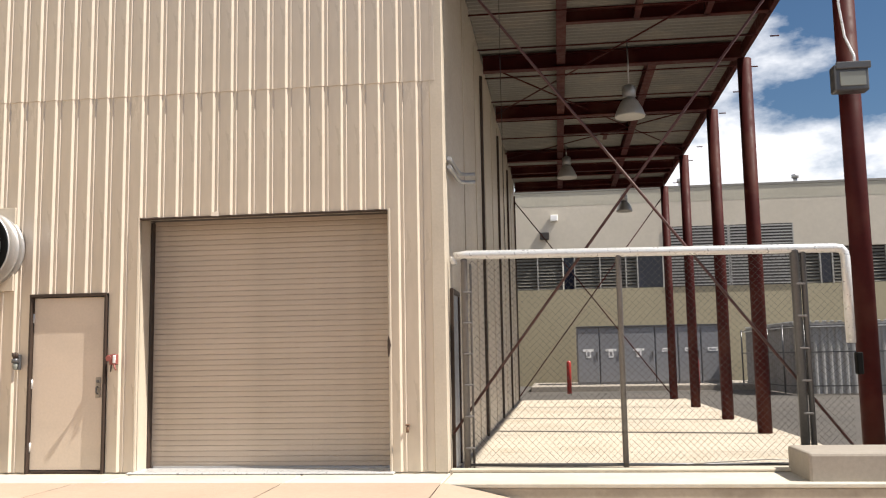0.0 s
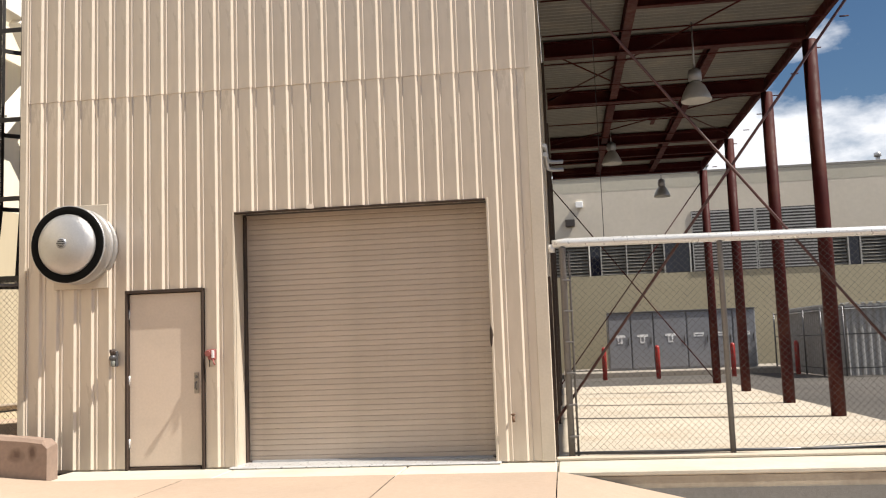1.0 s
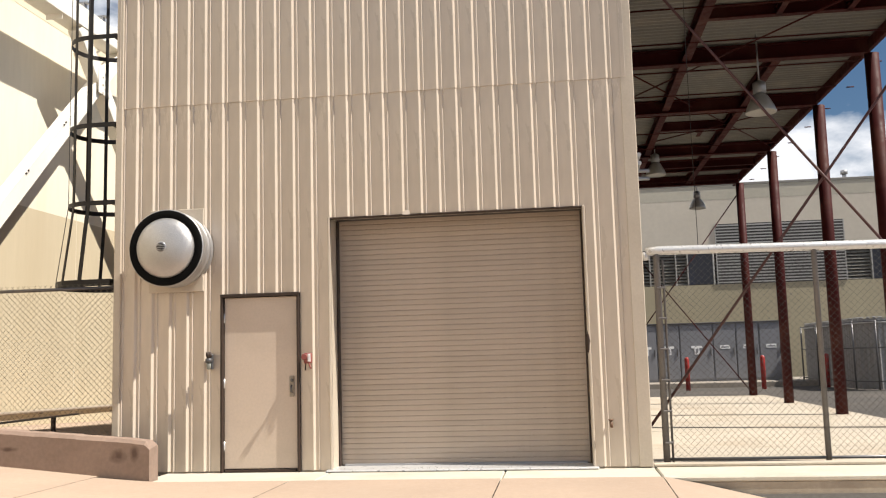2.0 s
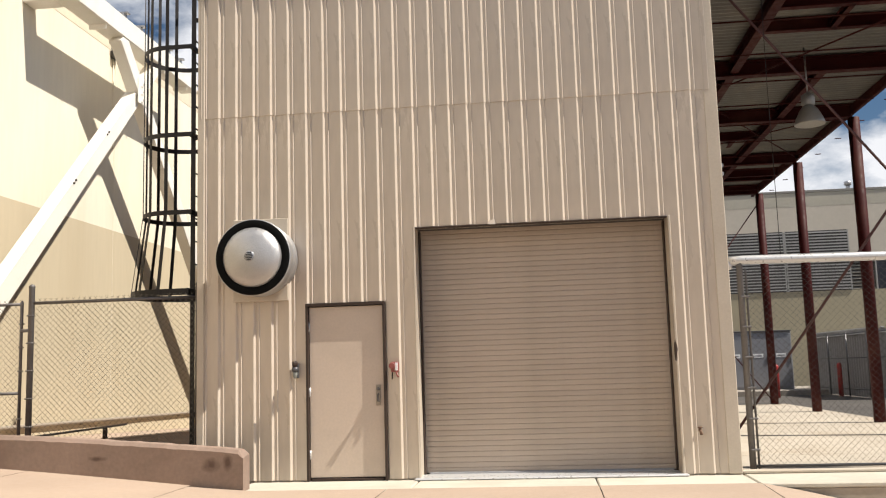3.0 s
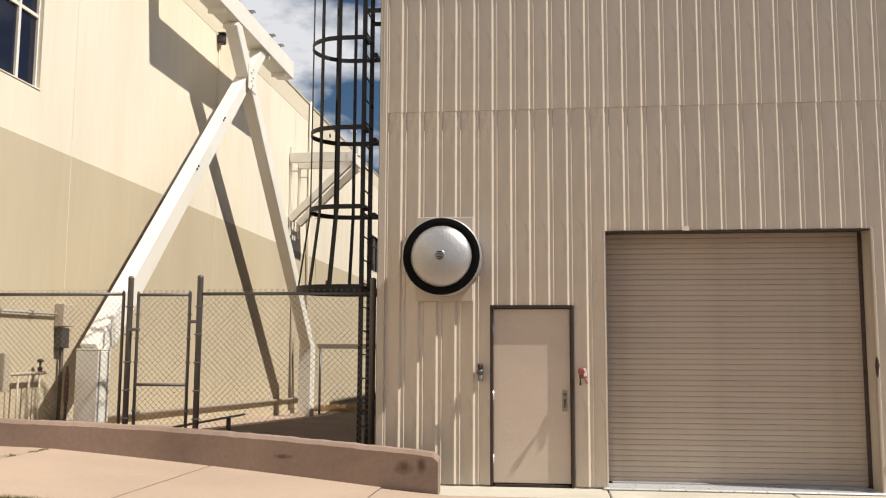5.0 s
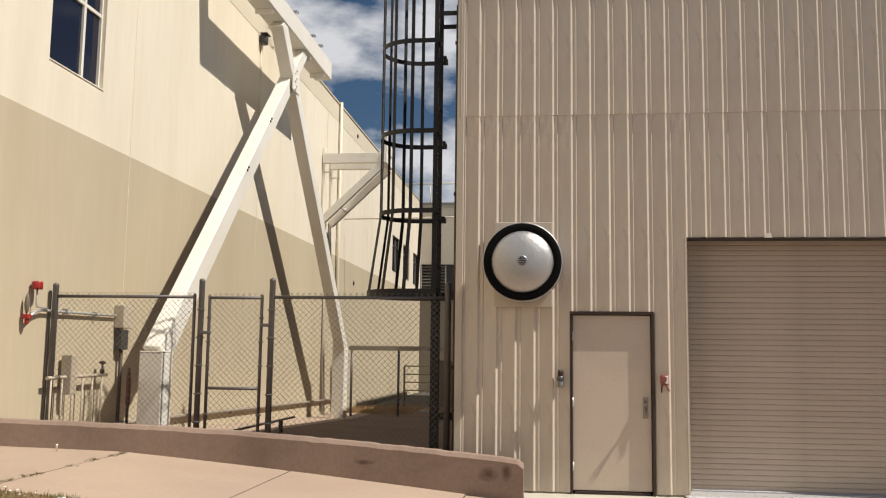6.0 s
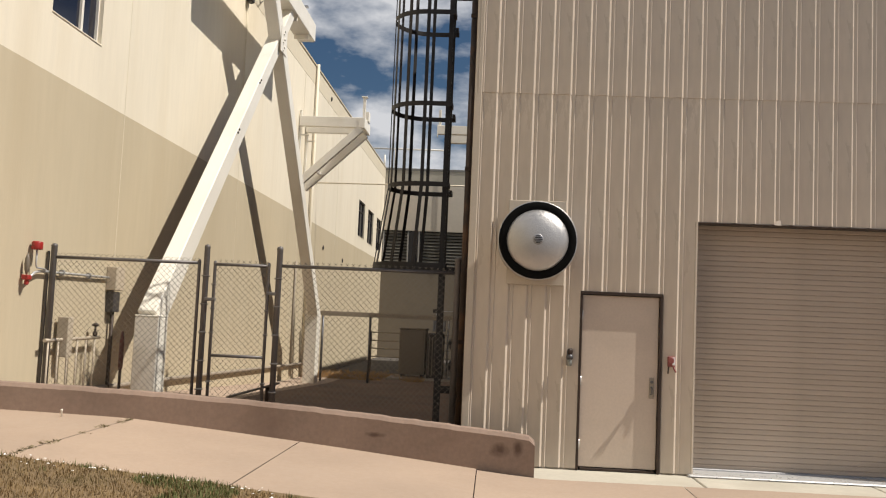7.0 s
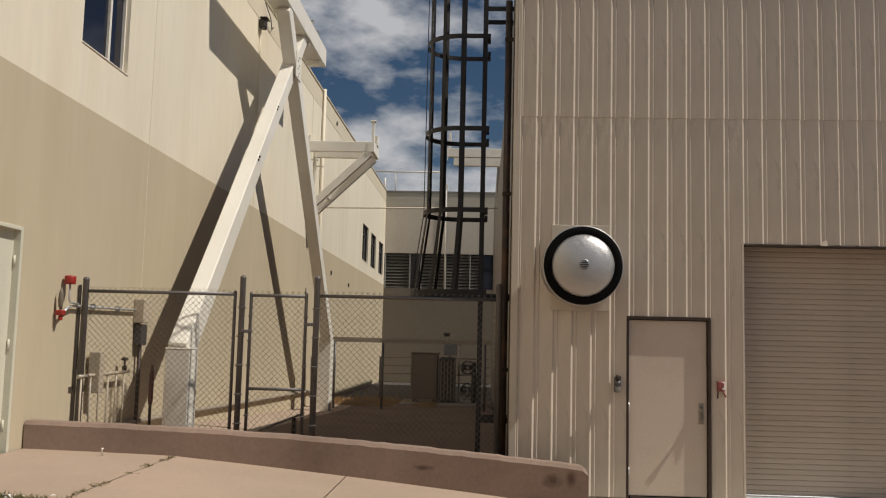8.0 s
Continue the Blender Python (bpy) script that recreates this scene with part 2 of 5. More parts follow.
# ---- building helpers ----


def box(bm, x0, x1, y0, y1, z0, z1):
    vs = [bm.verts.new((x, y, z)) for x in (x0, x1) for y in (y0, y1) for z in (z0, z1)]
    for f in ((0, 1, 3, 2), (4, 6, 7, 5), (0, 4, 5, 1), (2, 3, 7, 6), (0, 2, 6, 4), (1, 5, 7, 3)):
        bm.faces.new([vs[i] for i in f])
    return bm


def boxes(*rows):
    bm = bmesh.new()
    for r in rows:
        box(bm, *r)
    return bm


def bevelled(bm, w=0.008, seg=1):
    bmesh.ops.bevel(bm, geom=bm.edges[:], offset=w, segments=seg, affect="EDGES", profile=0.5)
    return bm


def beam(bm, a, b, w, h, up=(0, 0, 1), w2=None, h2=None):
    """A square bar from a to b, w wide and h high; w2, h2 at b."""
    a, b, up = Vector(a), Vector(b), Vector(up)
    d = (b - a).normalized()
    s = d.cross(up)
    s = s.normalized() if s.length > 1e-4 else d.orthogonal().normalized()
    u = s.cross(d).normalized()
    w2, h2 = w2 or w, h2 or h
    ring = []
    for p, ww, hh in ((a, w, h), (b, w2, h2)):
        ring.append([bm.verts.new(p + s * ww / 2 * i + u * hh / 2 * j) for i, j in ((-1, -1), (1, -1), (1, 1), (-1, 1))])
    for k in range(4):
        bm.faces.new((ring[0][k], ring[0][(k + 1) % 4], ring[1][(k + 1) % 4], ring[1][k]))
    bm.faces.new(ring[0][::-1])
    bm.faces.new(ring[1])
    return bm


def tube(bm, pts, r, n=8, closed=False):
    """A round bar along points."""
    pts = [Vector(p) for p in pts]
    rings = []
    k = len(pts)
    side = None
    for i, p in enumerate(pts):
        q0 = pts[i - 1] if (i or closed) else p
        q1 = pts[(i + 1) % k] if (i < k - 1 or closed) else p
        d = (q1 - q0).normalized()
        if side is None:
            side = d.orthogonal().normalized()
        side = (side - d * side.dot(d)).normalized()
        other = d.cross(side)
        rings.append([bm.verts.new(p + (side * math.cos(t) + other * math.sin(t)) * r) for t in [2 * math.pi * j / n for j in range(n)]])
    for i in range(k if closed else k - 1):
        a, b = rings[i], rings[(i + 1) % k]
        for j in range(n):
            f = bm.faces.new((a[j], a[(j + 1) % n], b[(j + 1) % n], b[j]))
            f.smooth = True
    if not closed:
        bm.faces.new(rings[0][::-1])
        bm.faces.new(rings[-1])
    return bm


def lathe(bm, profile, origin, axis="z", n=32):
    """A turned shape: profile rows of (radius, height along the axis)."""
    rings = []
    o = Vector(origin)
    for r, h in profile:
        ring = []
        for j in range(n):
            t = 2 * math.pi * j / n
            c, s = r * math.cos(t), r * math.sin(t)
            ring.append(bm.verts.new(o + Vector({"z": (c, s, h), "y": (c, h, s), "x": (h, c, s)}[axis])))
        rings.append(ring)
    for a, b in zip(rings, rings[1:]):
        for j in range(n):
            f = bm.faces.new((a[j], a[(j + 1) % n], b[(j + 1) % n], b[j]))
            f.smooth = True
    bm.faces.new(rings[0][::-1])
    bm.faces.new(rings[-1])
    return bm


def mesh_of(name, bm, material):
    bmesh.ops.recalc_face_normals(bm, faces=bm.faces[:])
    me = bpy.data.meshes.new(name)
    bm.to_mesh(me)
    bm.free()
    me.materials.append(material)
    return me


def part(name, bm, material, parent, label=""):
    ob = new(name, mesh_of(name, bm, material))
    ob.parent = parent
    if label:
        tagged(ob, label)
    return ob


def thing(name, label, category, kind="", group="", bm=None, material=None, at=(0, 0, 0)):
    """A top-level thing: one mesh, or an Empty that will carry parts."""
    ob = new(name, mesh_of(name, bm, material) if bm else None)
    ob.location = at
    return tagged(ob, label, category, group, kind)


def struct(name, label, category, bm=None, material=None):
    return thing(name, label, category, "structure", "", bm, material)


def lerp(a, b, t):
    t = min(max(t, 0), 1)
    return a + (b - a) * t


# ---- ground ----


def edge_z(x):
    if x < -6.8:
        return 0.02 + min(-6.8 - x, 4.6) * 0.088 + max(0.0, min(-6.8 - x, 8) - 4.6) * 0.03
    return 0.02 if x < -1.3 else 0.02 - min(x + 1.3, 3.6) * 0.235


def gz(x, y):
    """Height of the ground."""
    if y < 9.35:
        return lerp(-0.27 - 0.05 * max(min(x, 6), -14), edge_z(x), (y + 1) / 10.3)
    if x < -7.6:
        right = lerp(0.02, -0.10, (y - 11) / 12)
        wall = lerp(0.47, -0.12, (y - 9.4) / 15)
        return lerp(right, wall, (-7.6 - x) / 5.4)
    return -0.12 if x > -1.2 else lerp(0.0, -0.12, (y - 10) / 3)


def sheet(xs, ys, lift, zf=gz):
    bm = bmesh.new()
    g = [[bm.verts.new((x, y, zf(x, y) + lift)) for y in ys] for x in xs]
    for i in range(len(xs) - 1):
        for j in range(len(ys) - 1):
            f = bm.faces.new((g[i][j], g[i + 1][j], g[i + 1][j + 1], g[i][j + 1]))
            f.smooth = True
    return bm


def span(a, b, n):
    return [a + (b - a) * i / n for i in range(n + 1)]


far_x = [-2500, -600, -150, -60, -30]
struct("ground", "grey-brown worn asphalt ground", "ground",
       sheet(far_x + span(-16, 14, 40) + [25, 60, 150, 600, 2500], [-2500, -600, -150, -40, -12] + span(-6, 9.34, 16) + span(9.36, 46, 40) + [80, 150, 600, 2500], -0.04), M_ASPH)
struct("alley_ground", "brown dirt and concrete alley floor with shade in its colour", "ground",
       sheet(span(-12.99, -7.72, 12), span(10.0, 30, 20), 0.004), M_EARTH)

# paler ground colour stands for sun reaching past the shed's shade
struct("wall_strip", "pale strip painted for sunlit ground at the foot of the stucco wall", "pavement",
       sheet(span(-12.99, -11.75, 4), span(10.0, 27.5, 20), 0.010), M_WALK)

# ---- metal-clad building ----
FX0, FX1, FY, TOP = -7.66, -1.39, 10.18, 6.17
ROLL, DOOR = (-4.99, -2.03, 2.97), (-6.33, -5.37, 2.095)
front = struct("wall_front", "tan ribbed metal wall of the shed", "wall",
               boxes((FX0, DOOR[0], FY, FY + 0.2, 0, TOP), (DOOR[0], DOOR[1], FY, FY + 0.2, DOOR[2], TOP), (DOOR[1], ROLL[0], FY, FY + 0.2, 0, TOP),
                     (ROLL[0], ROLL[1], FY, FY + 0.2, ROLL[2], TOP), (ROLL[1], FX1, FY, FY + 0.2, 0, TOP)), M_TRIM)
P = 0.22


def rib_mesh(name, h, start=0.0, eaves=False):
    """One rib of the wall sheet, P wide: a steep flank, a valley with a small step and a long slope."""
    prof = [(0.0, -0.050), (0.021, -0.022), (0.057, -0.0305), (0.067, -0.0185), (0.214, -0.0515), (P, -0.050)]
    if start:
        # a sheet cut along an opening's edge, within its long slope
        prof = [(start, lerp(-0.0185, -0.0515, (start - 0.067) / 0.147))] + [p for p in prof if p[0] > start + 0.002]
    bm = bmesh.new()
    lo = [bm.verts.new((u, v, 0)) for u, v in prof]
    hi = [bm.verts.new((u, v, h - 0.09 if eaves else h)) for u, v in prof]
    rows = [lo, hi]
    if eaves:
        rows.append([bm.verts.new((u, lerp(v, -0.046, 0.75), h - 0.055)) for u, v in prof])
        rows.append([bm.verts.new((u, -0.047, h)) for u, v in prof])
    for a, b in zip(rows, rows[1:]):
        for i in range(len(prof) - 1):
            bm.faces.new((a[i], a[i + 1], b[i + 1], b[i]))
    lo2 = [bm.verts.new((u, -0.002, 0)) for u in (prof[0][0], P)]
    bm.faces.new((lo2[0], lo2[1], *lo[::-1]))
    return mesh_of(name, bm, M_CLAD)


SEAM = 4.46
RIBS = {h: rib_mesh("rib_sheet", h, eaves=h == TOP - SEAM - 0.02) for h in (TOP - SEAM - 0.02, SEAM - 0.04, SEAM - ROLL[2], SEAM - DOOR[2])}


def rib(x, z, h, proud=0.0):
    ob = new("rib_sheet", RIBS[h])
    ob.parent = front
    ob.location = (x, FY - proud, z)


first = -4.985 - 12 * P
for k in range(28):
    x = first + k * P
    if x + P > FX1 + 0.03:
        break
    rib(x, SEAM - 0.015, TOP - SEAM - 0.02, 0.010)
    mid = x + 0.05
    if ROLL[0] - 0.03 < mid < ROLL[1]:
        rib(x, ROLL[2], SEAM - ROLL[2])
        if x + P > ROLL[1] + 0.04:
            ob = new("rib_sheet", rib_mesh("rib_sheet", ROLL[2] - 0.04, ROLL[1] + 0.03 - x))
            ob.parent, ob.location = front, (x, FY, 0.04)
    elif DOOR[0] < mid < DOOR[1]:
        rib(x, DOOR[2], SEAM - DOOR[2])
        if x + P > DOOR[1] + 0.04:
            ob = new("rib_sheet", rib_mesh("rib_sheet", DOOR[2] - 0.04, max(DOOR[1] - x, 0.068)))
            ob.parent, ob.location = front, (x, FY, 0.04)
    else:
        rib(x, 0.04, SEAM - 0.04)
part("corner_trim", bevelled(boxes((FX1 - 0.14, FX1 + 0.012, FY - 0.052, FY + 0.16, 0.03, TOP))), M_TRIM, front)
part("corner_trim", bevelled(boxes((FX0 - 0.012, FX0 + 0.075, FY - 0.056, FY + 0.16, 0.03, TOP))), M_TRIM, front)
# dark strip painted in for the shaded alley side of the corner trim
part("side_flashing", boxes((FX0 - 0.022, FX0 - 0.013, FY - 0.02, FY + 0.20, 0.03, TOP)), M_FRAME, front, "dark strip for the shaded side of the corner trim")
# lining round the big opening
part("opening_trim", bevelled(boxes((ROLL[0] - 0.025, ROLL[0], FY - 0.054, FY + 0.02, 0.03, ROLL[2]))), M_TRIM, front)
part("opening_trim", bevelled(boxes((ROLL[1], ROLL[1] + 0.03, FY - 0.054, FY + 0.02, 0.03, ROLL[2]))), M_TRIM, front)
part("opening_trim", bevelled(boxes((ROLL[0] + 0.002, ROLL[1] - 0.002, FY - 0.048, FY + 0.03, ROLL[2] - 0.024, ROLL[2] - 0.004))), M_FRAME, front)

side_r = struct("wall_east", "beige metal side wall under the canopy", "wall", boxes((FX1 - 0.2, FX1, FY + 0.2, 28.6, -0.1, 6.9)), M_TRIM)
for y in (15.7, 20.2, 24.1, 28.2):
    part("batten", bevelled(boxes((FX1 + 0.002, FX1 + 0.05, y - 0.02, y + 0.035, -0.05, 6.2))), M_FRAME, side_r, "dark downpipe strip")
# the alley side's shade is put into this dark brown
M_WEST = mat("shaded_side_sheet", (0.13, 0.10, 0.08), 0.5, vary=0.1)
side_l = struct("wall_west", "metal side wall facing the alley, shade in its brown", "wall", boxes((FX0, FX0 + 0.2, FY + 0.2, 28.6, -0.1, 6.3)), M_WEST)
struct("wall_back", "plain rear wall of the shed", "wall", boxes((FX0, FX1, 28.6, 28.8, -0.1, 6.3)), M_TRIM)
# unseen block, added only to throw shade over the alley's far end
struct("rear_block", "unseen block behind the shed that shades the alley", "wall", boxes((FX0, -3.6, 28.81, 40.0, -0.1, 7.65)), M_WEST)
struct("shed_roof", "flat shed roof", "roof", boxes((FX0 + 0.01, FX1 - 0.01, FY + 0.21, 28.59, 6.2, 6.32)), M_DECK)
gut = thing("roof_gutter", "dark brown gutter and fascia along the roof edge", "gutter")
part("gutter_box", bevelled(boxes((FX0 - 0.09, FX1 + 0.02, FY - 0.095, FY - 0.002, TOP + 0.03, TOP + 0.22)), 0.012), M_FASCIA, gut)
part("drip_edge", bevelled(boxes((FX0 - 0.11, FX1 + 0.02, FY - 0.115, FY + 0.25, TOP + 0.222, TOP + 0.31)), 0.01), M_FASCIA, gut)
part("lower_trim", bevelled(boxes((FX0 - 0.03, FX1 + 0.015, FY - 0.085, FY - 0.003, TOP - 0.02, TOP + 0.05)), 0.01), M_FRAME, gut)

for y in span(12.6, 28.0, 8):
    part("rib", boxes((FX1 + 0.001, FX1 + 0.014, y - 0.02, y + 0.02, -0.05, 6.4)), M_TRIM, side_r)
sd = struct("door_4", "narrow beige side door in a dark frame", "door")
part("door_frame", boxes((FX1 + 0.002, FX1 + 0.04, 10.60, 10.66, 0.0, 2.08), (FX1 + 0.002, FX1 + 0.04, 11.30, 11.36, 0.0, 2.08), (FX1 + 0.002, FX1 + 0.04, 10.66, 11.30, 2.02, 2.08)), M_FRAME, sd)
part("door_leaf", boxes((FX1 + 0.002, FX1 + 0.02, 10.66, 11.30, 0.01, 2.02)), M_GREY, sd)

# roll-up door
roll = struct("door_1", "closed beige roll-up door of narrow slats", "door")
n_slat, pitch = 47, 0.0625
prof = [(0.0, 0.0), (0.003, 0.005), (0.013, 0.008), (0.050, 0.008), (0.0585, 0.005), (0.0615, 0.0)]
bm = bmesh.new()
L, R = [[bm.verts.new((x, -d, h)) for h, d in prof] for x in (ROLL[0] + 0.015, ROLL[1] - 0.015)]
for i in range(len(prof) - 1):
    bm.faces.new((L[i], R[i], R[i + 1], L[i + 1]))
slat = mesh_of("slat", bm, M_SLAT)
for i in range(n_slat):
    ob = new("slat", slat)
    ob.parent = roll
    ob.location = (0, FY + 0.36, 0.05 + i * pitch)
part("curtain_backing", boxes((ROLL[0], ROLL[1], FY + 0.365, FY + 0.39, 0.02, ROLL[2] + 0.1)), M_DARK, roll)
part("guide_rail", bevelled(boxes((ROLL[0] + 0.002, ROLL[0] + 0.022, FY + 0.26, FY + 0.364, 0.03, ROLL[2] - 0.01))), M_FRAME, roll)
part("guide_rail", bevelled(boxes((ROLL[1] - 0.022, ROLL[1] - 0.002, FY + 0.26, FY + 0.364, 0.03, ROLL[2] - 0.01))), M_FRAME, roll)
part("bottom_bar", bevelled(boxes((ROLL[0] + 0.06, ROLL[1] - 0.05, FY + 0.30, FY + 0.36, 0.02, 0.065))), M_GALV, roll)

# knocks from vehicles round the big opening
bm = bmesh.new()
bmesh.ops.create_icosphere(bm, subdivisions=2, radius=1.0)
for v in bm.verts:
    n = noise.noise(v.co * 2.3)
    v.co = Vector((ROLL[1] + 0.005 + v.co.x * (0.022 + 0.012 * n), FY - 0.045 + v.co.y * 0.016, 1.42 + v.co.z * (0.13 + 0.05 * n)))
part("dent", bm, M_FRAME, front, "dark gouge in the opening's edge")
bm = bmesh.new()
q = [bm.verts.new(p) for p in ((-4.115, FY - 0.060, ROLL[2] - 0.01), (-4.02, FY - 0.045, ROLL[2] - 0.014), (-4.03, FY - 0.040, ROLL[2] + 0.05), (-4.10, FY - 0.054, ROLL[2] + 0.035), (-4.06, FY - 0.02, ROLL[2] + 0.02))]
for f in ((0, 1, 2, 3), (0, 4, 1), (1, 4, 2), (2, 4, 3), (3, 4, 0)):
    bm.faces.new([q[i] for i in f])
part("bent_edge", bm, M_CLAD, front, "bent and scraped lower edge")
# reveals of the big opening
for x0, x1 in ((ROLL[0] - 0.02, ROLL[0]), (ROLL[1], ROLL[1] + 0.02)):
    part("reveal", boxes((x0, x1, FY + 0.201, FY + 0.40, 0.0, ROLL[2] + 0.1)), M_TRIM, roll)
# top reveal is coloured dark for the shade under the opening's head
part("reveal", boxes((ROLL[0], ROLL[1], FY + 0.201, FY + 0.364, ROLL[2] + 0.002, ROLL[2] + 0.1)), M_DARK, roll)

# man door
door = struct("door_2", "closed beige steel door in a dark frame", "door")
part("door_leaf", bevelled(boxes((DOOR[0] + 0.034, DOOR[1] - 0.034, FY + 0.0, FY + 0.07, 0.06, DOOR[2] - 0.038)), 0.004), M_DOOR, door)
part("door_frame", bevelled(boxes((DOOR[0], DOOR[0] + 0.030, FY - 0.052, FY + 0.12, 0.02, DOOR[2])), 0.004), M_FRAME, door)
part("door_frame", bevelled(boxes((DOOR[1] - 0.030, DOOR[1], FY - 0.052, FY + 0.12, 0.02, DOOR[2])), 0.004), M_FRAME, door)
part("door_frame", bevelled(boxes((DOOR[0], DOOR[1], FY - 0.058, FY + 0.12, DOOR[2] - 0.032, DOOR[2] + 0.006)), 0.004), M_FRAME, door)
part("threshold", bevelled(boxes((DOOR[0] + 0.05, DOOR[1] - 0.05, FY - 0.03, FY + 0.1, 0.02, 0.05)), 0.004), M_FRAME, door)
HX = DOOR[1] - 0.102
hd = part("pull_handle", bevelled(boxes((HX - 0.028, HX + 0.028, FY - 0.014, FY - 0.002, 0.88, 1.12)), 0.003), M_BRAIL, door, "worn steel pull plate")
part("grip", tube(bmesh.new(), [(HX, FY - 0.01, 0.93), (HX, FY - 0.05, 0.94), (HX, FY - 0.05, 1.00), (HX, FY - 0.01, 1.01)], 0.010), M_POSTL, hd)
part("lock_cylinder", lathe(bmesh.new(), [(0.018, 0.006), (0.018, -0.004), (0.008, -0.006)], (HX, FY - 0.02, 1.07), "y", 12), M_POSTL, hd)
for z in (0.32, 1.05, 1.82):
    part("hinge", tube(bmesh.new(), [(DOOR[0] + 0.034, FY - 0.004, z - 0.055), (DOOR[0] + 0.034, FY - 0.004, z + 0.055)], 0.011), M_GALVB, door)

# wall fan
FC = (-6.87, 2.645)
fan = thing("wall_fan", "round aluminium exhaust fan hood on the metal wall", "fan")
part("mounting_plate", bevelled(boxes((FC[0] - 0.34, FC[0] + 0.34, FY - 0.085, FY - 0.054, FC[1] - 0.50, FC[1] + 0.50)), 0.006), M_TRIM, fan)
part("hood", lathe(bmesh.new(), [(0.452, -0.04), (0.455, -0.06), (0.445, -0.07), (0.445, -0.15), (0.452, -0.155), (0.452, -0.165), (0.445, -0.17), (0.445, -0.33), (0.455, -0.345), (0.457, -0.37), (0.447, -0.376), (0.43, -0.37), (0.42, -0.2)], (FC[0], FY, FC[1]), "y", 48), M_ALU, fan)
# black ring painted as the shade between hood and dome
part("shadow_gap", lathe(bmesh.new(), [(0.42, -0.36), (0.446, -0.38), (0.435, -0.388), (0.36, -0.38), (0.30, -0.35)], (FC[0], FY, FC[1]), "y", 48), M_GAPBLACK, fan)
part("dome", lathe(bmesh.new(), [(0.30, -0.32), (0.350, -0.37), (0.353, -0.39), (0.335, -0.42), (0.26, -0.465), (0.15, -0.495), (0.07, -0.505), (0.02, -0.507)], (FC[0], FY, FC[1]), "y", 48), M_ALU, fan)
cap = part("vent_cap", lathe(bmesh.new(), [(0.062, -0.50), (0.062, -0.51), (0.055, -0.515), (0.01, -0.516)], (FC[0], FY, FC[1]), "y", 24), M_GALV, fan)
for i in range(5):
    dz = (i - 2) * 0.02
    w = 0.05 - abs(i - 2) * 0.012
    # raised black bars stand for the shaded slits
    part("slit", boxes((FC[0] - w, FC[0] + w, FY - 0.521, FY - 0.5165, FC[1] + dz - 0.004, FC[1] + dz + 0.004)), M_GAPBLACK, cap)

# small fixtures on the front wall
jar = thing("wall_light", "small corroded jelly-jar lamp on the metal wall", "wall lamp")
part("bracket", bevelled(boxes((-6.47, -6.41, FY - 0.09, FY - 0.042, 1.22, 1.40)), 0.006), M_POST, jar)
part("elbow", tube(bmesh.new(), [(-6.44, FY - 0.09, 1.33), (-6.44, FY - 0.13, 1.35), (-6.445, FY - 0.15, 1.39), (-6.445, FY - 0.15, 1.42)], 0.022, 10), M_FRAME, jar)
part("bulb_guard", lathe(bmesh.new(), [(0.020, 0), (0.028, 0.02), (0.027, 0.05), (0.014, 0.065)], (-6.43, FY - 0.13, 1.36), "z", 14), M_FRAME, jar)
part("glass", lathe(bmesh.new(), [(0.010, 0), (0.024, 0.012), (0.029, 0.05), (0.025, 0.08)], (-6.44, FY - 0.125, 1.22), "z", 14), M_LENS, jar)
part("cap", lathe(bmesh.new(), [(0.034, 0), (0.042, 0.01), (0.040, 0.04), (0.025, 0.055)], (-6.44, FY - 0.125, 1.30), "z", 14), M_POST, jar)
al = thing("fire_alarm", "faded red alarm box with a small horn on the wall", "alarm")
part("body", bevelled(boxes((-5.305, -5.215, FY - 0.09, FY - 0.042, 1.26, 1.38)), 0.008), M_PINK, al)
part("cover", bevelled(boxes((-5.255, -5.222, FY - 0.104, FY - 0.0905, 1.28, 1.37)), 0.004), M_PAPER, al, "pale worn cover plate")
part("horn", lathe(bmesh.new(), [(0.012, -0.08), (0.02, -0.11), (0.038, -0.14), (0.03, -0.145)], (-5.28, FY - 0.01, 1.335), "y", 14), M_PINK, al)
part("lever", tube(bmesh.new(), [(-5.245, FY - 0.09, 1.275), (-5.225, FY - 0.10, 1.22), (-5.21, FY - 0.10, 1.20)], 0.010, 6), M_PINK, al)
part("conduit", tube(bmesh.new(), [(-5.29, FY - 0.06, 1.26), (-5.295, FY - 0.06, 1.18)], 0.008, 6), M_FRAME, al)
tap = thing("hose_tap", "small corroded tap on the metal wall", "tap")
part("spout", tube(bmesh.new(), [(-1.82, FY - 0.04, 0.52), (-1.82, FY - 0.11, 0.52), (-1.815, FY - 0.13, 0.47)], 0.017, 8), M_RUST, tap)
part("handle", lathe(bmesh.new(), [(0.01, 0), (0.03, 0.012), (0.028, 0.02), (0.008, 0.024)], (-1.82, FY - 0.10, 0.535), "z", 10), M_RUST, tap)

# ---- apron, walk and kerbs ----
apron = struct("apron", "pale concrete apron strip along the doors", "pavement")
for x0, x1 in ((-7.0, -5.0), (-5.0, -3.0), (-3.0, -1.36), (-1.355, 3.9)):
    part("slab", bevelled(boxes((x0 + 0.006, x1 - 0.006, 9.36, FY + 0.15 if x0 > -1.4 else FY + 0.02, -0.035, 0.018)), 0.012), M_APRON, apron)
part("retaining_face", boxes((-7.0, 3.9, 9.372, FY + 0.1, -1.0, -0.04)), M_BLOCK, apron, "grey stained concrete edge")
part("fence_kerb", bevelled(boxes((FX1 + 0.02, 3.5, 10.19, 10.333, 0.022, 0.055)), 0.008), M_SLAB, apron)
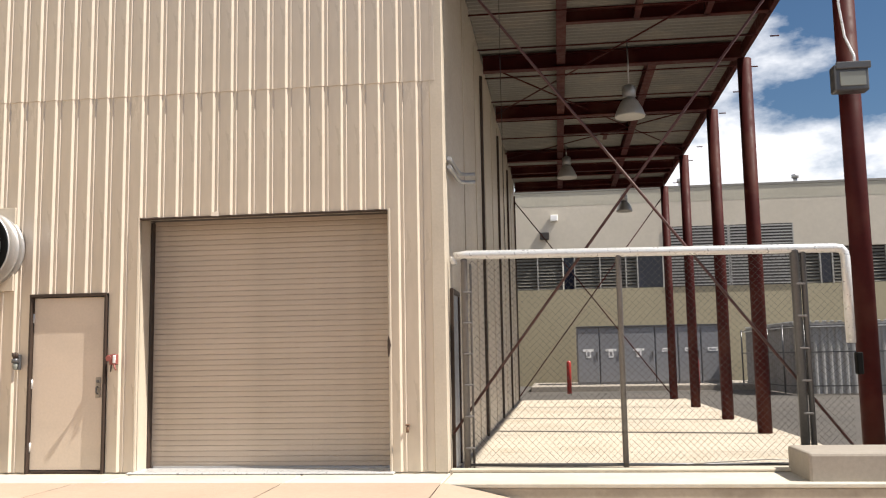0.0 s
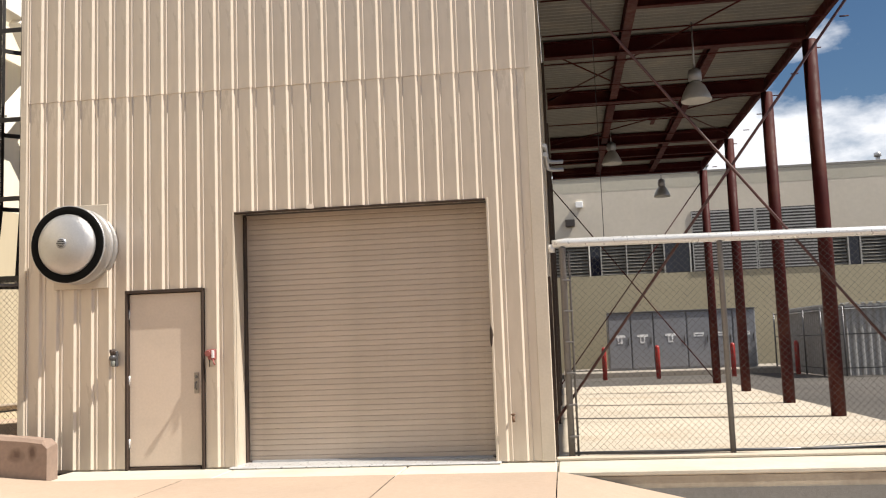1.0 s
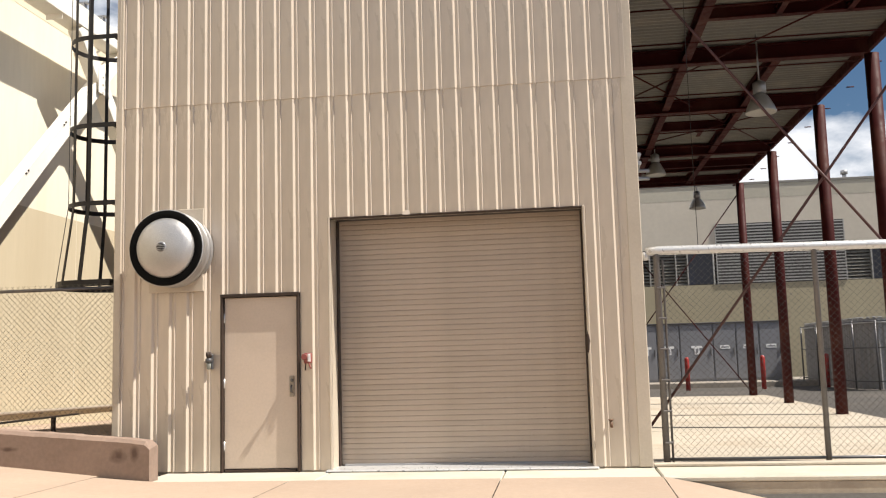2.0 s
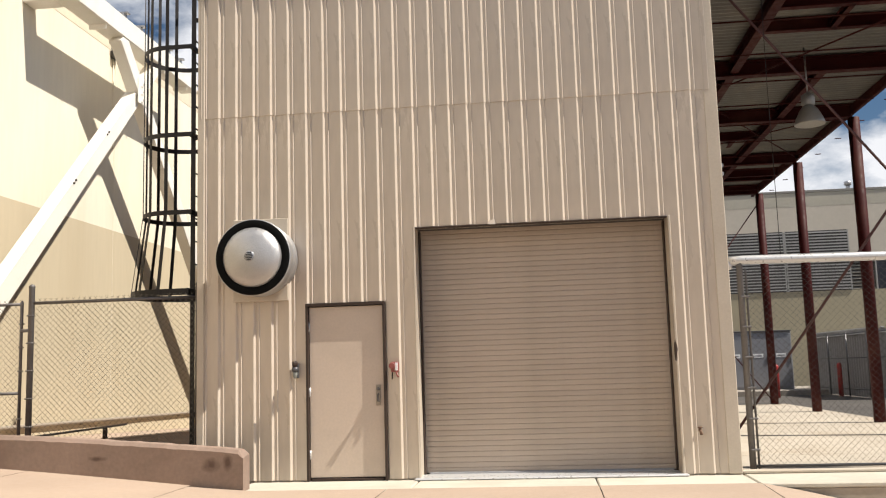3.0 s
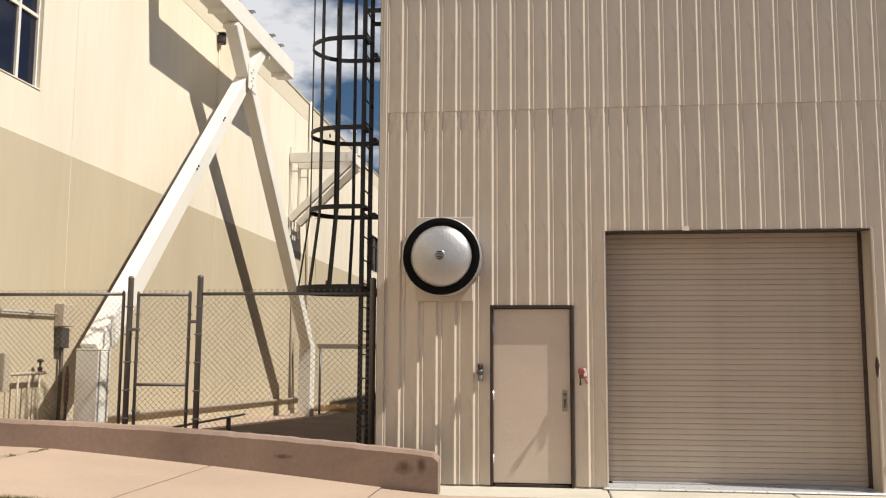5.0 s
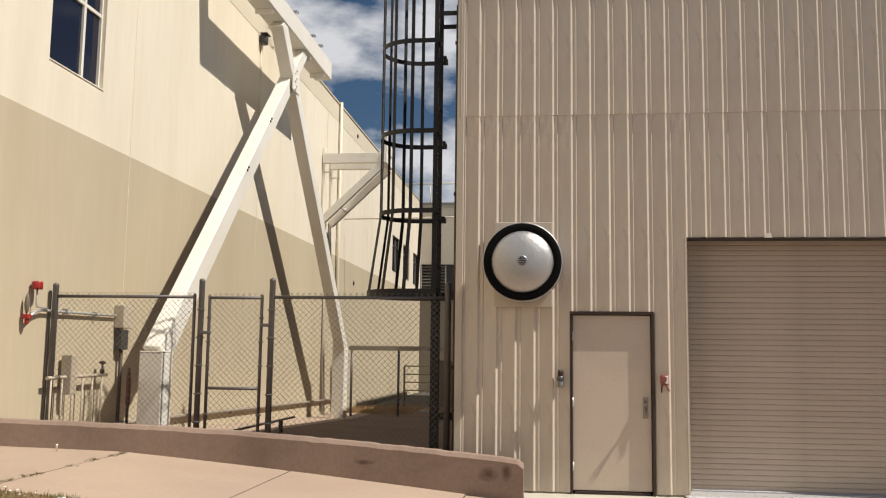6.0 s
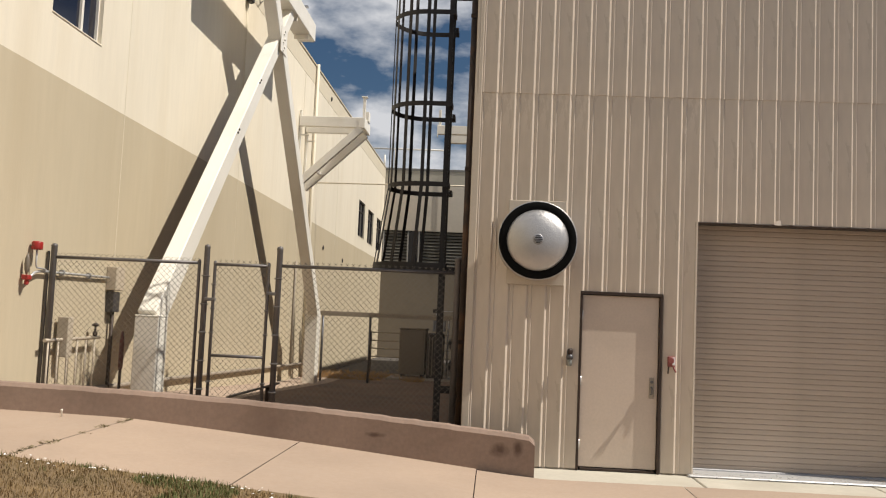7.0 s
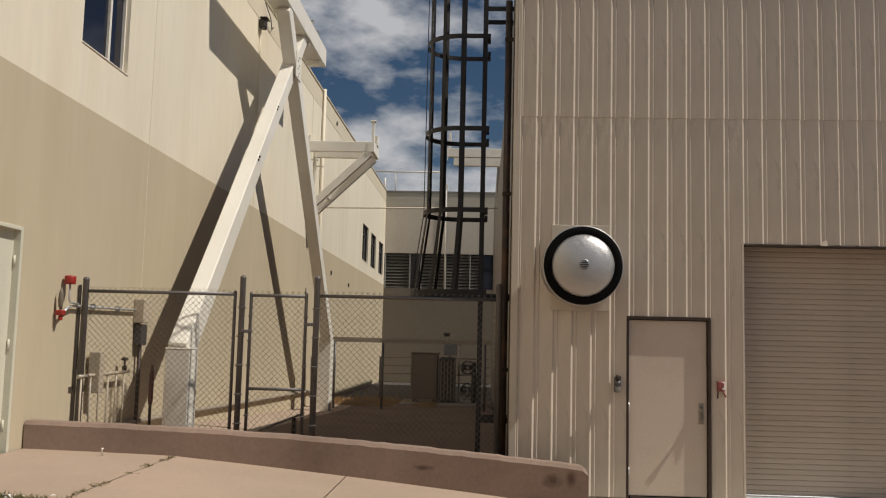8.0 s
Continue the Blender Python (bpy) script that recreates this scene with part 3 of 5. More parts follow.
part("sill", bevelled(boxes((ROLL[0] - 0.06, ROLL[1] + 0.06, FY - 0.14, FY + 0.30, 0.02, 0.045)), 0.012), M_GALVB, apron, "worn steel sill plate")
walk_ob = struct("sidewalk", "pinkish concrete sidewalk slabs", "pavement")
xs = [-12.98, -11.35, -9.45, -7.46, -5.25, -3.0, -1.36, 0.9, 3.2, 6.0]
for x0, x1 in zip(xs, xs[1:]):
    rows = ((7.86, 9.34),) if x0 < -9 else ((4.4, 7.45), (7.47, 9.34))
    if x0 < -9:
        rows = ((6.77, 9.9),)
    for y0, y1 in rows:
        bm = sheet(span(x0 + 0.005, x1 - 0.005, 6), span(y0, y1, 6), 0.006, lambda x, y: gz(x, min(y, 9.34)))
        part("slab", bm, M_WALK, walk_ob)

kerb = struct("kerb_left", "weathered brown concrete kerb wall", "kerb")
bm = bmesh.new()
rows = []
for i in range(97):
    t = i / 96
    x = lerp(-6.84, -12.98, t)
    y = 9.36 + 0.22 * math.sin(t * math.pi)
    zt = lerp(0.46, 0.78, t) + 0.045 * math.sin(t * math.pi) + 0.010 * noise.noise((x * 2.7, 1.0, 0.0)) + 0.008 * noise.noise((x * 8.0, 4.0, 0.0))
    drop = 0.05 if i == 0 else 0.0
    rows.append([bm.verts.new(p) for p in ((x, y, -0.3), (x, y, zt - 0.04 - drop), (x - drop * 0.5, y + 0.035, zt - drop), (x, y + 0.20, zt - drop), (x, y + 0.22, zt - 0.03 - drop), (x, y + 0.22, -0.3))])
for a, b in zip(rows, rows[1:]):
    for j in range(5):
        bm.faces.new((a[j], a[j + 1], b[j + 1], b[j]))
bm.faces.new(rows[0])
bm.faces.new(rows[-1][::-1])
part("kerb_body", bm, M_KERB, kerb)
kr = struct("kerb_right", "grey concrete end block of a low wall", "kerb")
part("kerb_body", bevelled(boxes((2.235, 9.0, 9.45, 10.30, -0.9, 0.29)), 0.03, 2), M_CONC, kr)

# ---- slab under the canopy ----
slab = struct("canopy_slab", "sunlit pale concrete slab under the canopy", "pavement")
cuts = [10.34, 13.0, 15.8, 18.6, 21.6, 24.6, 28.3]
for y0, y1 in zip(cuts, cuts[1:]):
    part("slab", boxes((FX1 + 0.005, 3.55, y0 + 0.012, y1 - 0.012, -0.4, -0.05)), M_SLAB, slab)

# ---- red steel canopy ----
COLS = [10.66, 15.88, 19.25, 23.68, 28.08]
CX, BEAM_Z = 3.18, 6.30
canopy = thing("canopy", "dark red steel canopy with a galvanised deck roof", "canopy")
for y in COLS:
    qx = CX + 0.055 if y < 11 else CX
    part("column", tube(bmesh.new(), [(qx, y, -0.05), (qx, y, BEAM_Z)], 0.118, 24), M_RED, canopy)


def h_beam(a, b, w, h, t=0.02):
    """A rolled I section from a to b, z at its middle."""
    bm = bmesh.new()
    a, b = Vector(a), Vector(b)
    s = (b - a).cross(Vector((0, 0, 1))).normalized()
    k, g, q = w / 2, h / 2, 0.008
    outline = [(-k, -g), (k, -g), (k, t - g), (q, t - g), (q, g - t), (k, g - t), (k, g), (-k, g), (-k, g - t), (-q, g - t), (-q, t - g), (-k, t - g)]
    ends = [[bm.verts.new(p + s * u + Vector((0, 0, v))) for u, v in outline] for p in (a, b)]
    for i in range(12):
        bm.faces.new((ends[0][i], ends[0][(i + 1) % 12], ends[1][(i + 1) % 12], ends[1][i]))
    bm.faces.new(ends[0][::-1])
    bm.faces.new(ends[1])
    return bm


for y in COLS[1:]:
    part("cross_beam", h_beam((FX1 + 0.06, y, BEAM_Z + 0.15), (CX - 0.04, y, BEAM_Z + 0.15), 0.18, 0.28), M_RED, canopy)
for y, x0, x1 in ((12.9, 0.1, 3.2), (13.9, 0.1, 3.2), (21.2, 0.1, 1.6), (25.7, FX1 + 0.06, 3.2), (26.3, FX1 + 0.06, 3.2)):
    part("cross_beam", h_beam((x0, y, BEAM_Z + 0.20), (x1, y, BEAM_Z + 0.20), 0.12, 0.20), M_RED, canopy)
for x, y0, y1 in ((1.2, 12.9, 13.9), (2.25, 12.9, 13.9), (1.1, 21.2, 21.9)):
    part("stub_beam", h_beam((x, y0, BEAM_Z + 0.16), (x, y1, BEAM_Z + 0.16), 0.09, 0.12), M_RED, canopy)
part("edge_beam", bevelled(boxes((CX - 0.02, CX + 0.06, 10.45, 29.1, BEAM_Z + 0.10, BEAM_Z + 0.30))), M_RED, canopy)
part("front_beam", bevelled(boxes((FX1 + 0.02, CX + 0.10, FY + 0.02, FY + 0.24, BEAM_Z - 0.15, BEAM_Z + 0.10))), M_RED, canopy)
part("front_flashing", bevelled(boxes((FX1 + 0.03, CX + 0.16, FY - 0.07, FY + 0.3, BEAM_Z + 0.103, BEAM_Z + 0.17))), M_FASCIA, canopy)
for x in (0.05, 1.66):
    part("purlin", h_beam((x, (FY + 0.25 if x < 1 else 15.9), BEAM_Z + 0.17), (x, 28.4, BEAM_Z + 0.17), 0.15, 0.22), M_RED, canopy)
# corrugated deck
bm = bmesh.new()
n = 500
ys = span(FY + 0.3, 29.25, n)
pa = [bm.verts.new((FX1 + 0.01, y, BEAM_Z + 0.31 + (0.045 if i % 4 in (1, 2) else 0))) for i, y in enumerate(ys)]
pb = [bm.verts.new((CX + 0.12, y, BEAM_Z + 0.31 + (0.045 if i % 4 in (1, 2) else 0))) for i, y in enumerate(ys)]
pc = [bm.verts.new((FX1 + 0.01, y, BEAM_Z + 0.40)) for y in ys]
pd = [bm.verts.new((CX + 0.12, y, BEAM_Z + 0.40)) for y in ys]
for i in range(n):
    bm.faces.new((pa[i], pb[i], pb[i + 1], pa[i + 1]))
    bm.faces.new((pc[i], pc[i + 1], pd[i + 1], pd[i]))
part("deck", bm, M_DECK, canopy, "galvanised corrugated deck")
# short outriggers past the edge
for i in range(11):
    y = 11.6 + i * 1.6
    part("outrigger", tube(bmesh.new(), [(CX + 0.2, y, BEAM_Z + 0.02), (CX + 0.34, y, BEAM_Z + 0.02)], 0.012, 6), M_RED, canopy)
    part("hanger_rod", tube(bmesh.new(), [(FX1 + 0.05, y, BEAM_Z + 0.06), (CX, y, BEAM_Z + 0.06)], 0.014, 6), M_RED, canopy)


def rod(a, b, r=0.0165):
    part("brace_rod", tube(bmesh.new(), [a, b], r, 8), M_ROD if max(a[1], b[1]) < 11 else M_RED, canopy)


rod((FX1 + 0.02, 10.50, 6.05), (CX - 0.12, 10.50, 0.14))
rod((FX1 + 0.02, 10.56, 0.41), (CX - 0.12, 10.56, 6.30))
rod((FX1 + 0.02, 28.05, 6.02), (CX - 0.10, 28.05, 0.12))
rod((FX1 + 0.02, 28.11, 0.05), (CX - 0.10, 28.11, 5.95))
rod((CX - 0.02, COLS[0], 6.2), (FX1 + 0.1, COLS[2], 6.45), 0.015)
rod((FX1 + 0.1, COLS[1], 6.45), (CX - 0.02, COLS[3], 6.45), 0.015)
rod((CX - 0.02, COLS[2], 6.42), (FX1 + 0.1, COLS[3], 6.42), 0.015)


def bay_lamp(x, y, z):
    """A hanging high-bay lamp; z is the rim."""
    ob = thing("hanging_lamp", "grey bell-shaped high-bay lamp hanging from the canopy", "lamp", group="canopy lamps", at=(x, y, z))
    part("shade", lathe(bmesh.new(), [(0.25, 0), (0.255, 0.02), (0.22, 0.12), (0.15, 0.26), (0.09, 0.33)], (0, 0, 0), "z", 24), M_PLASTIC, ob)
    part("ballast", lathe(bmesh.new(), [(0.07, 0.33), (0.11, 0.35), (0.11, 0.52), (0.05, 0.56)], (0, 0, 0), "z", 16), M_GALV, ob)
    part("hanging_rod", tube(bmesh.new(), [(0, 0, 0.56), (0, 0, BEAM_Z + 0.32 - z)], 0.014, 6), M_GALV, ob)


bay_lamp(1.17, 15.4, 5.25)
bay_lamp(0.20, 23.2, 5.75)
bay_lamp(2.03, 28.95, 5.72)

FLX = CX + 0.055
fl = thing("floodlight", "dark grey box floodlight fixed on a steel column", "floodlight")
part("housing", bevelled(boxes((FLX - 0.27, FLX + 0.10, 10.28, 10.46, 4.12, 4.42)), 0.02, 2), M_POST, fl)
part("visor", bevelled(boxes((FLX - 0.25, FLX + 0.12, 10.25, 10.28, 4.36, 4.44)), 0.008), M_POST, fl)
part("lens", bevelled(boxes((FLX - 0.21, FLX + 0.06, 10.262, 10.279, 4.17, 4.33)), 0.004), M_LENS, fl, "pale glass lens")
part("bracket", bevelled(boxes((FLX - 0.04, FLX + 0.06, 10.46, 10.532, 4.18, 4.34))), M_GALV, fl)
part("conduit", tube(bmesh.new(), [(FLX - 0.02, 10.38, 4.42), (FLX + 0.0, 10.42, 4.55), (FLX - 0.07, 10.48, 4.80), (FLX - 0.10, 10.52, 5.2), (FLX - 0.10, 10.52, 6.2)], 0.016), M_GALVB, fl)

cable = thing("hanging_cable", "thin dark cable from the canopy to the gate", "cable")
part("wire", tube(bmesh.new(), [(-0.72, 10.44, 2.48), (-0.725, 10.44, 4.5), (-0.72, 10.42, 6.25)], 0.004, 5), M_BLACK, cable)

# ---- chain-link fences ----


def chain_link(bm, x0, x1, y, z0, z1, cell=0.075, r=0.0022):
    """Crossing wires of a chain-link panel in the plane of constant y."""
    for sgn in (1, -1):
        lo, hi = x0 - (z1 - z0), x1
        c = lo
        while c < hi:
            # wire from (c, z0) to (c + H, z1), cut to the panel
            a, b = max(c, x0), min(c + (z1 - z0), x1)
            if b - a > 0.02:
                za, zb = z0 + (a - c), z0 + (b - c)
                if sgn < 0:
                    za, zb = z1 - (za - z0), z1 - (zb - z0)
                p, q = Vector((a, y + 0.002 * sgn, za)), Vector((b, y + 0.002 * sgn, zb))
                n = Vector((-(q - p).z, 0, (q - p).x)).normalized() * r
                d = Vector((0, r * 1.2, 0))
                vs = [bm.verts.new(v) for v in (p - n, p + n, p + d, q - n, q + n, q + d)]
                bm.faces.new((vs[0], vs[1], vs[4], vs[3]))
                bm.faces.new((vs[1], vs[2], vs[5], vs[4]))
                bm.faces.new((vs[2], vs[0], vs[3], vs[5]))
            c += cell
    return bm


def post(x, y, z0, z1, r, parent, m=None):
    p = part("post", lathe(bmesh.new(), [(r, z0), (r, z1), (r * 1.12, z1 + 0.01), (r * 0.8, z1 + 0.035), (0.005, z1 + 0.045)], (x, y, 0), "z", 14), m or M_POST, parent)
    return p


GY = 10.44
gate = thing("chain_link_gate", "galvanised chain-link gate with a thick pale pipe on top", "gate")
part("top_pipe", tube(bmesh.new(), [(-1.31, GY, 2.43), (-1.17, GY, 2.445), (2.90, GY, 2.40), (2.96, GY, 2.388), (2.99, GY, 2.35), (3.00, GY, 2.28), (3.00, GY, 1.36)], 0.051, 14), M_GALVB, gate)
part("end_cap", tube(bmesh.new(), [(-1.32, GY, 2.43), (-1.32, GY, 2.34)], 0.04, 10), M_GALVB, gate)
for x, r, m in ((-1.20, 0.038, M_POSTL), (0.55, 0.032, M_POSTL), (2.46, 0.05, M_POST), (2.55, 0.032, M_POST)):
    post(x, GY, 0.02, 2.37, r, gate, m)
post(-1.128, GY + 0.02, 0.02, 2.3, 0.013, gate, M_POSTL)
for x in (-1.165, 2.50):
    for z in (0.25, 0.6, 0.95, 1.3, 1.65, 2.0):
        part("tie_band", bevelled(boxes((x - 0.05, x + 0.05, GY - 0.052, GY + 0.03, z, z + 0.022)), 0.004), M_POSTL, gate)
part("bottom_rail", tube(bmesh.new(), [(-1.2, GY, 0.075), (2.5, GY, 0.075)], 0.017), M_POST, gate)
part("mesh", chain_link(bmesh.new(), -1.18, 3.0, GY + 0.03, 0.05, 2.38, 0.075, 0.0014), M_WIRED, gate)
part("latch", bevelled(boxes((3.03, 3.10, GY - 0.06, GY + 0.04, 1.02, 1.26)), 0.012), M_GAPBLACK, gate)
part("tension_wire", tube(bmesh.new(), [(1.0, GY, 0.06), (1.5, GY - 0.03, 0.10), (2.1, GY - 0.02, 0.13), (2.45, GY, 0.11)], 0.006, 5), M_WIRE, gate)

LY = 10.52
fence = thing("chain_link_fence", "dark chain-link fence across the alley", "fence")
for x, zt, r in ((-12.9, 2.40, 0.038), (-10.94, 2.46, 0.036), (-10.02, 2.47, 0.038), (-7.80, 2.42, 0.040)):
    post(x, LY, gz(x, LY) - 0.02, zt, r, fence, M_POSTL)
post(-13.0 + 0.03, LY, 0.4, 2.3, 0.018, fence, M_POSTL)
for a, b in (((-12.9, LY, 2.27), (-11.05, LY, 2.27)), ((-10.0, LY, 2.27), (-7.8, LY, 2.27))):
    part("top_rail", tube(bmesh.new(), [a, b], 0.021), M_POSTL, fence)
post(-11.03, LY, gz(-11, LY), 2.27, 0.02, fence, M_POSTL)
part("mesh", chain_link(bmesh.new(), -12.88, -11.03, LY + 0.02, 0.40, 2.33, 0.075, 0.0020), M_WIREL, fence)
part("mesh", chain_link(bmesh.new(), -9.98, -7.8, LY + 0.02, 0.12, 2.33, 0.075, 0.0020), M_WIREL, fence)
lg = thing("fence_gate", "narrow chain-link gate with a cross rail", "gate")
for x in (-10.83, -10.15):
    post(x, LY, 0.22, 2.26, 0.02, lg, M_POSTL)
for z in (0.26, 1.13, 2.26):
    part("rail", tube(bmesh.new(), [(-10.83, LY, z), (-10.15, LY, z)], 0.019), M_POSTL, lg)
part("mesh", chain_link(bmesh.new(), -10.83, -10.15, LY + 0.02, 0.26, 2.32, 0.075, 0.0020), M_WIREL, lg)
part("latch", bevelled(boxes((-10.93, -10.80, LY - 0.05, LY + 0.02, 1.80, 1.84)), 0.006), M_POSTL, lg)
for x0 in (-10.94, -10.02):
    for z in (0.7, 1.05, 1.4, 1.75, 2.1):
        part("tie_band", bevelled(boxes((x0 - 0.043, x0 + 0.043, LY - 0.043, LY + 0.03, z, z + 0.018)), 0.004), M_POSTL, fence)
for x0 in (-10.83, -10.15):
    for z in (0.5, 0.8, 1.4, 1.7, 2.0):
        part("tie_band", bevelled(boxes((x0 - 0.026, x0 + 0.026, LY - 0.026, LY + 0.03, z, z + 0.018)), 0.003), M_POSTL, lg)
for z in (0.55, 1.9):
    part("hinge", bevelled(boxes((-10.16, -10.02, LY - 0.035, LY + 0.02, z, z + 0.04)), 0.006), M_POSTL, lg)

drain = thing("downpipe", "rusty dark downpipe on the shed corner", "pipe")
part("pipe", tube(bmesh.new(), [(FX0 - 0.07, 10.9, 0.0), (FX0 - 0.07, 10.9, 6.15)], 0.045, 10), M_RUST, drain)
for z in (1.4, 3.6, 5.6):
    part("strap", boxes((FX0 - 0.12, FX0 - 0.003, 10.84, 10.85, z, z + 0.05)), M_FRAME, drain)

# ---- caged ladder on the shed's alley side ----
lad = thing("caged_ladder", "dark steel caged ladder against the shed wall", "ladder")
LX, LYA, LYB = -8.03, 10.90, 11.40
for y in (LYA, LYB):
    part("stringer", boxes((LX - 0.03, LX + 0.03, y - 0.008, y + 0.008, 0.0, 7.15)), M_BLACK, lad)
for i in range(22):
    part("rung", tube(bmesh.new(), [(LX, LYA, 0.3 + i * 0.305), (LX, LYB, 0.3 + i * 0.305)], 0.011, 6), M_BLACK, lad)
for z in (0.8, 2.33, 6.05):
    for y in (LYA, LYB):
        part("standoff", boxes((LX + 0.031, FX0 - 0.002, y - 0.006, y + 0.006, z - 0.03, z + 0.03)), M_BLACK, lad)


def hoop(z, out, half, n=18):
    """A flat hoop round the climber, from one side of the ladder round to the other."""
    yc = (LYA + LYB) / 2
    tall = 0.042 if z < 2.5 else 0.030
    bm = bmesh.new()
    pts = [(LX + 0.06, yc - half), (LX - (out - half) * 0.5, yc - half)]
    for i in range(n + 1):
        t = math.pi * (i / n - 0.5)
        pts.append((LX - (out - half) - half * math.cos(t), yc + half * math.sin(t)))
    pts += [(LX - (out - half) * 0.5, yc + half), (LX + 0.06, yc + half)]
    ring = []
    for i, (x, y) in enumerate(pts):
        q0, q1 = pts[max(i - 1, 0)], pts[min(i + 1, len(pts) - 1)]
        d = Vector((q1[0] - q0[0], q1[1] - q0[1], 0)).normalized()
        nn = Vector((-d.y, d.x, 0)) * 0.004
        ring.append([bm.verts.new(Vector((x, y, zz)) + s) for zz, s in ((z - tall, nn), (z - tall, -nn), (z + tall, -nn), (z + tall, nn))])
    for a, b in zip(ring, ring[1:]):
        for j in range(4):
            bm.faces.new((a[j], a[(j + 1) % 4], b[(j + 1) % 4], b[j]))
    bm.faces.new(ring[0])
    bm.faces.new(ring[-1][::-1])
    h = part("hoop", bm, M_BLACK, lad)
    for y0, y1 in ((yc - half, LYA), (LYB, yc + half)):
        part("lug", boxes((LX + 0.032, LX + 0.07, y0 - 0.006, y1 + 0.006, z - tall, z + tall)), M_BLACK, h)
    return pts


levels = [(2.35, 0.90, 0.56), (3.39, 0.755, 0.475), (4.42, 0.755, 0.475), (5.61, 0.755, 0.475), (6.73, 0.755, 0.475), (7.12, 0.755, 0.475)]
rings = [hoop(*l) for l in levels]
for k in range(2, 21, 3):
    bm = bmesh.new()
    for (za, *_), (zb, *_), ra, rb in zip(levels, levels[1:], rings, rings[1:]):
        beam(bm, (*ra[k], za), (*rb[k], zb), 0.045, 0.008, up=(ra[k][0] - LX + 0.28, ra[k][1] - 11.15, 0))
    part("cage_bar", bm, M_BLACK, lad)
rr = thing("roof_rail", "dark pipe guard rail on the roof edge", "railing")
for y in (10.5, 11.3):
    part("rail", tube(bmesh.new(), [(-7.6, y, 6.32), (-7.6, y, 7.4), (-6.7, y, 7.4), (-6.6, y, 6.32)], 0.02), M_BLACK, rr)
    part("rail", tube(bmesh.new(), [(-7.6, y, 6.75), (-6.65, y, 6.75)], 0.018), M_BLACK, rr)

# ---- long stucco building beside the alley ----
WX, WT, BAND, WY1 = -13.0, 9.22, 4.56, 44.6
left = struct("wall_left", "two-tone cream and tan stucco wall", "wall")
holes = [(10.19, 11.63, 5.345, 7.4), (36.4, 38.2, 5.07, 6.55), (39.2, 41.0, 5.02, 6.5), (42.2, 44.0, 4.98, 6.48)]
bm = boxes((WX - 0.3, WX, -30, 8.05, BAND, WT), (WX - 0.3, WX, 8.05, holes[0][0], BAND, WT))
for (a, b, z0, z1), nxt in zip(holes, [h[0] for h in holes[1:]] + [WY1]):
    box(bm, WX - 0.3, WX, a, b, BAND, z0)
    box(bm, WX - 0.3, WX, a, b, z1, WT)
    box(bm, WX - 0.3, WX, b, nxt, BAND, WT)
part("upper_wall", bm, M_CREAM, left, "cream stucco upper wall")
part("lower_wall", boxes((WX - 0.3, WX + 0.004, -30, 8.0, -1, BAND), (WX - 0.3, WX + 0.004, 8.0, 9.06, 2.87, BAND), (WX - 0.3, WX + 0.004, 9.06, WY1, -1, BAND)), M_TAN, left, "tan stucco lower wall")
# band slightly darker than the cream wall below it
part("parapet_band", boxes((WX + 0.001, WX + 0.006, -30, WY1, 8.67, WT - 0.002)), M_BAND, left, "tan band below the coping")
part("coping", bevelled(boxes((WX - 0.34, WX + 0.03, -30, WY1, WT, WT + 0.07))), M_TAN, left)
for y in (12.6, 18.8, 25.0, 31.2):
    part("control_joint", boxes((WX, WX + 0.0055, y - 0.005, y + 0.005, 0.2, WT)), M_CREAM, left)
struct("left_building_roof", "flat roof behind the parapet", "roof", boxes((-40, WX - 0.31, -30, 60, WT - 0.6, WT - 0.4)), M_DECK)
for i, (a, b, z0, z1) in enumerate(holes):
    w = struct("window_%d" % (i + 1), "dark glazed window with a thin pale frame", "window")
    t = 0.03 if i == 0 else 0.035
    fm = M_WHITE if i == 0 else M_FASCIA
    part("window_frame", boxes((WX - 0.14, WX - 0.06, a, a + t, z0, z1), (WX - 0.14, WX - 0.06, b - t, b, z0, z1), (WX - 0.14, WX - 0.06, a + t, b - t, z0, z0 + t), (WX - 0.14, WX - 0.06, a + t, b - t, z1 - t, z1)), fm, w)
    m = (a + b) / 2 if i else 11.14
    part("mullion", boxes((WX - 0.135, WX - 0.065, m - 0.03, m + 0.03, z0 + t, z1 - t)), fm, w)
    part("pane", boxes((WX - 0.11, WX - 0.10, a + t, m - 0.03, z0 + t, z1 - t)), M_GLASS, w)
    part("pane", boxes((WX - 0.11, WX - 0.10, m + 0.03, b - t, z0 + t, z1 - t)), M_GLASS, w)
    part("transom", boxes((WX - 0.133, WX - 0.067, a + t, b - t, z0 + 1.09 - 0.025, z0 + 1.09 + 0.025)), fm, w)
    part("window_sill", bevelled(boxes((WX - 0.06, WX + 0.012, a - 0.012, b + 0.012, z0 - 0.028, z0 - 0.002))), M_CREAM, w)
ld = struct("door_3", "closed pale cream steel door in the stucco wall", "door")
M_LDOOR = mat("pale_door", (0.62, 0.60, 0.49), 0.45, vary=0.05, bump=0.03)
part("door_leaf", boxes((WX - 0.12, WX - 0.06, 8.05, 9.01, 0.48, 2.83)), M_LDOOR, ld)
part("door_frame", bevelled(boxes((WX - 0.14, WX + 0.02, 9.01, 9.06, 0.44, 2.87)), 0.004), M_LDOOR, ld)
part("door_frame", bevelled(boxes((WX - 0.14, WX + 0.02, 8.0, 8.05, 0.44, 2.87)), 0.004), M_LDOOR, ld)
part("door_frame", bevelled(boxes((WX - 0.14, WX + 0.02, 8.05, 9.01, 2.83, 2.872)), 0.004), M_LDOOR, ld)
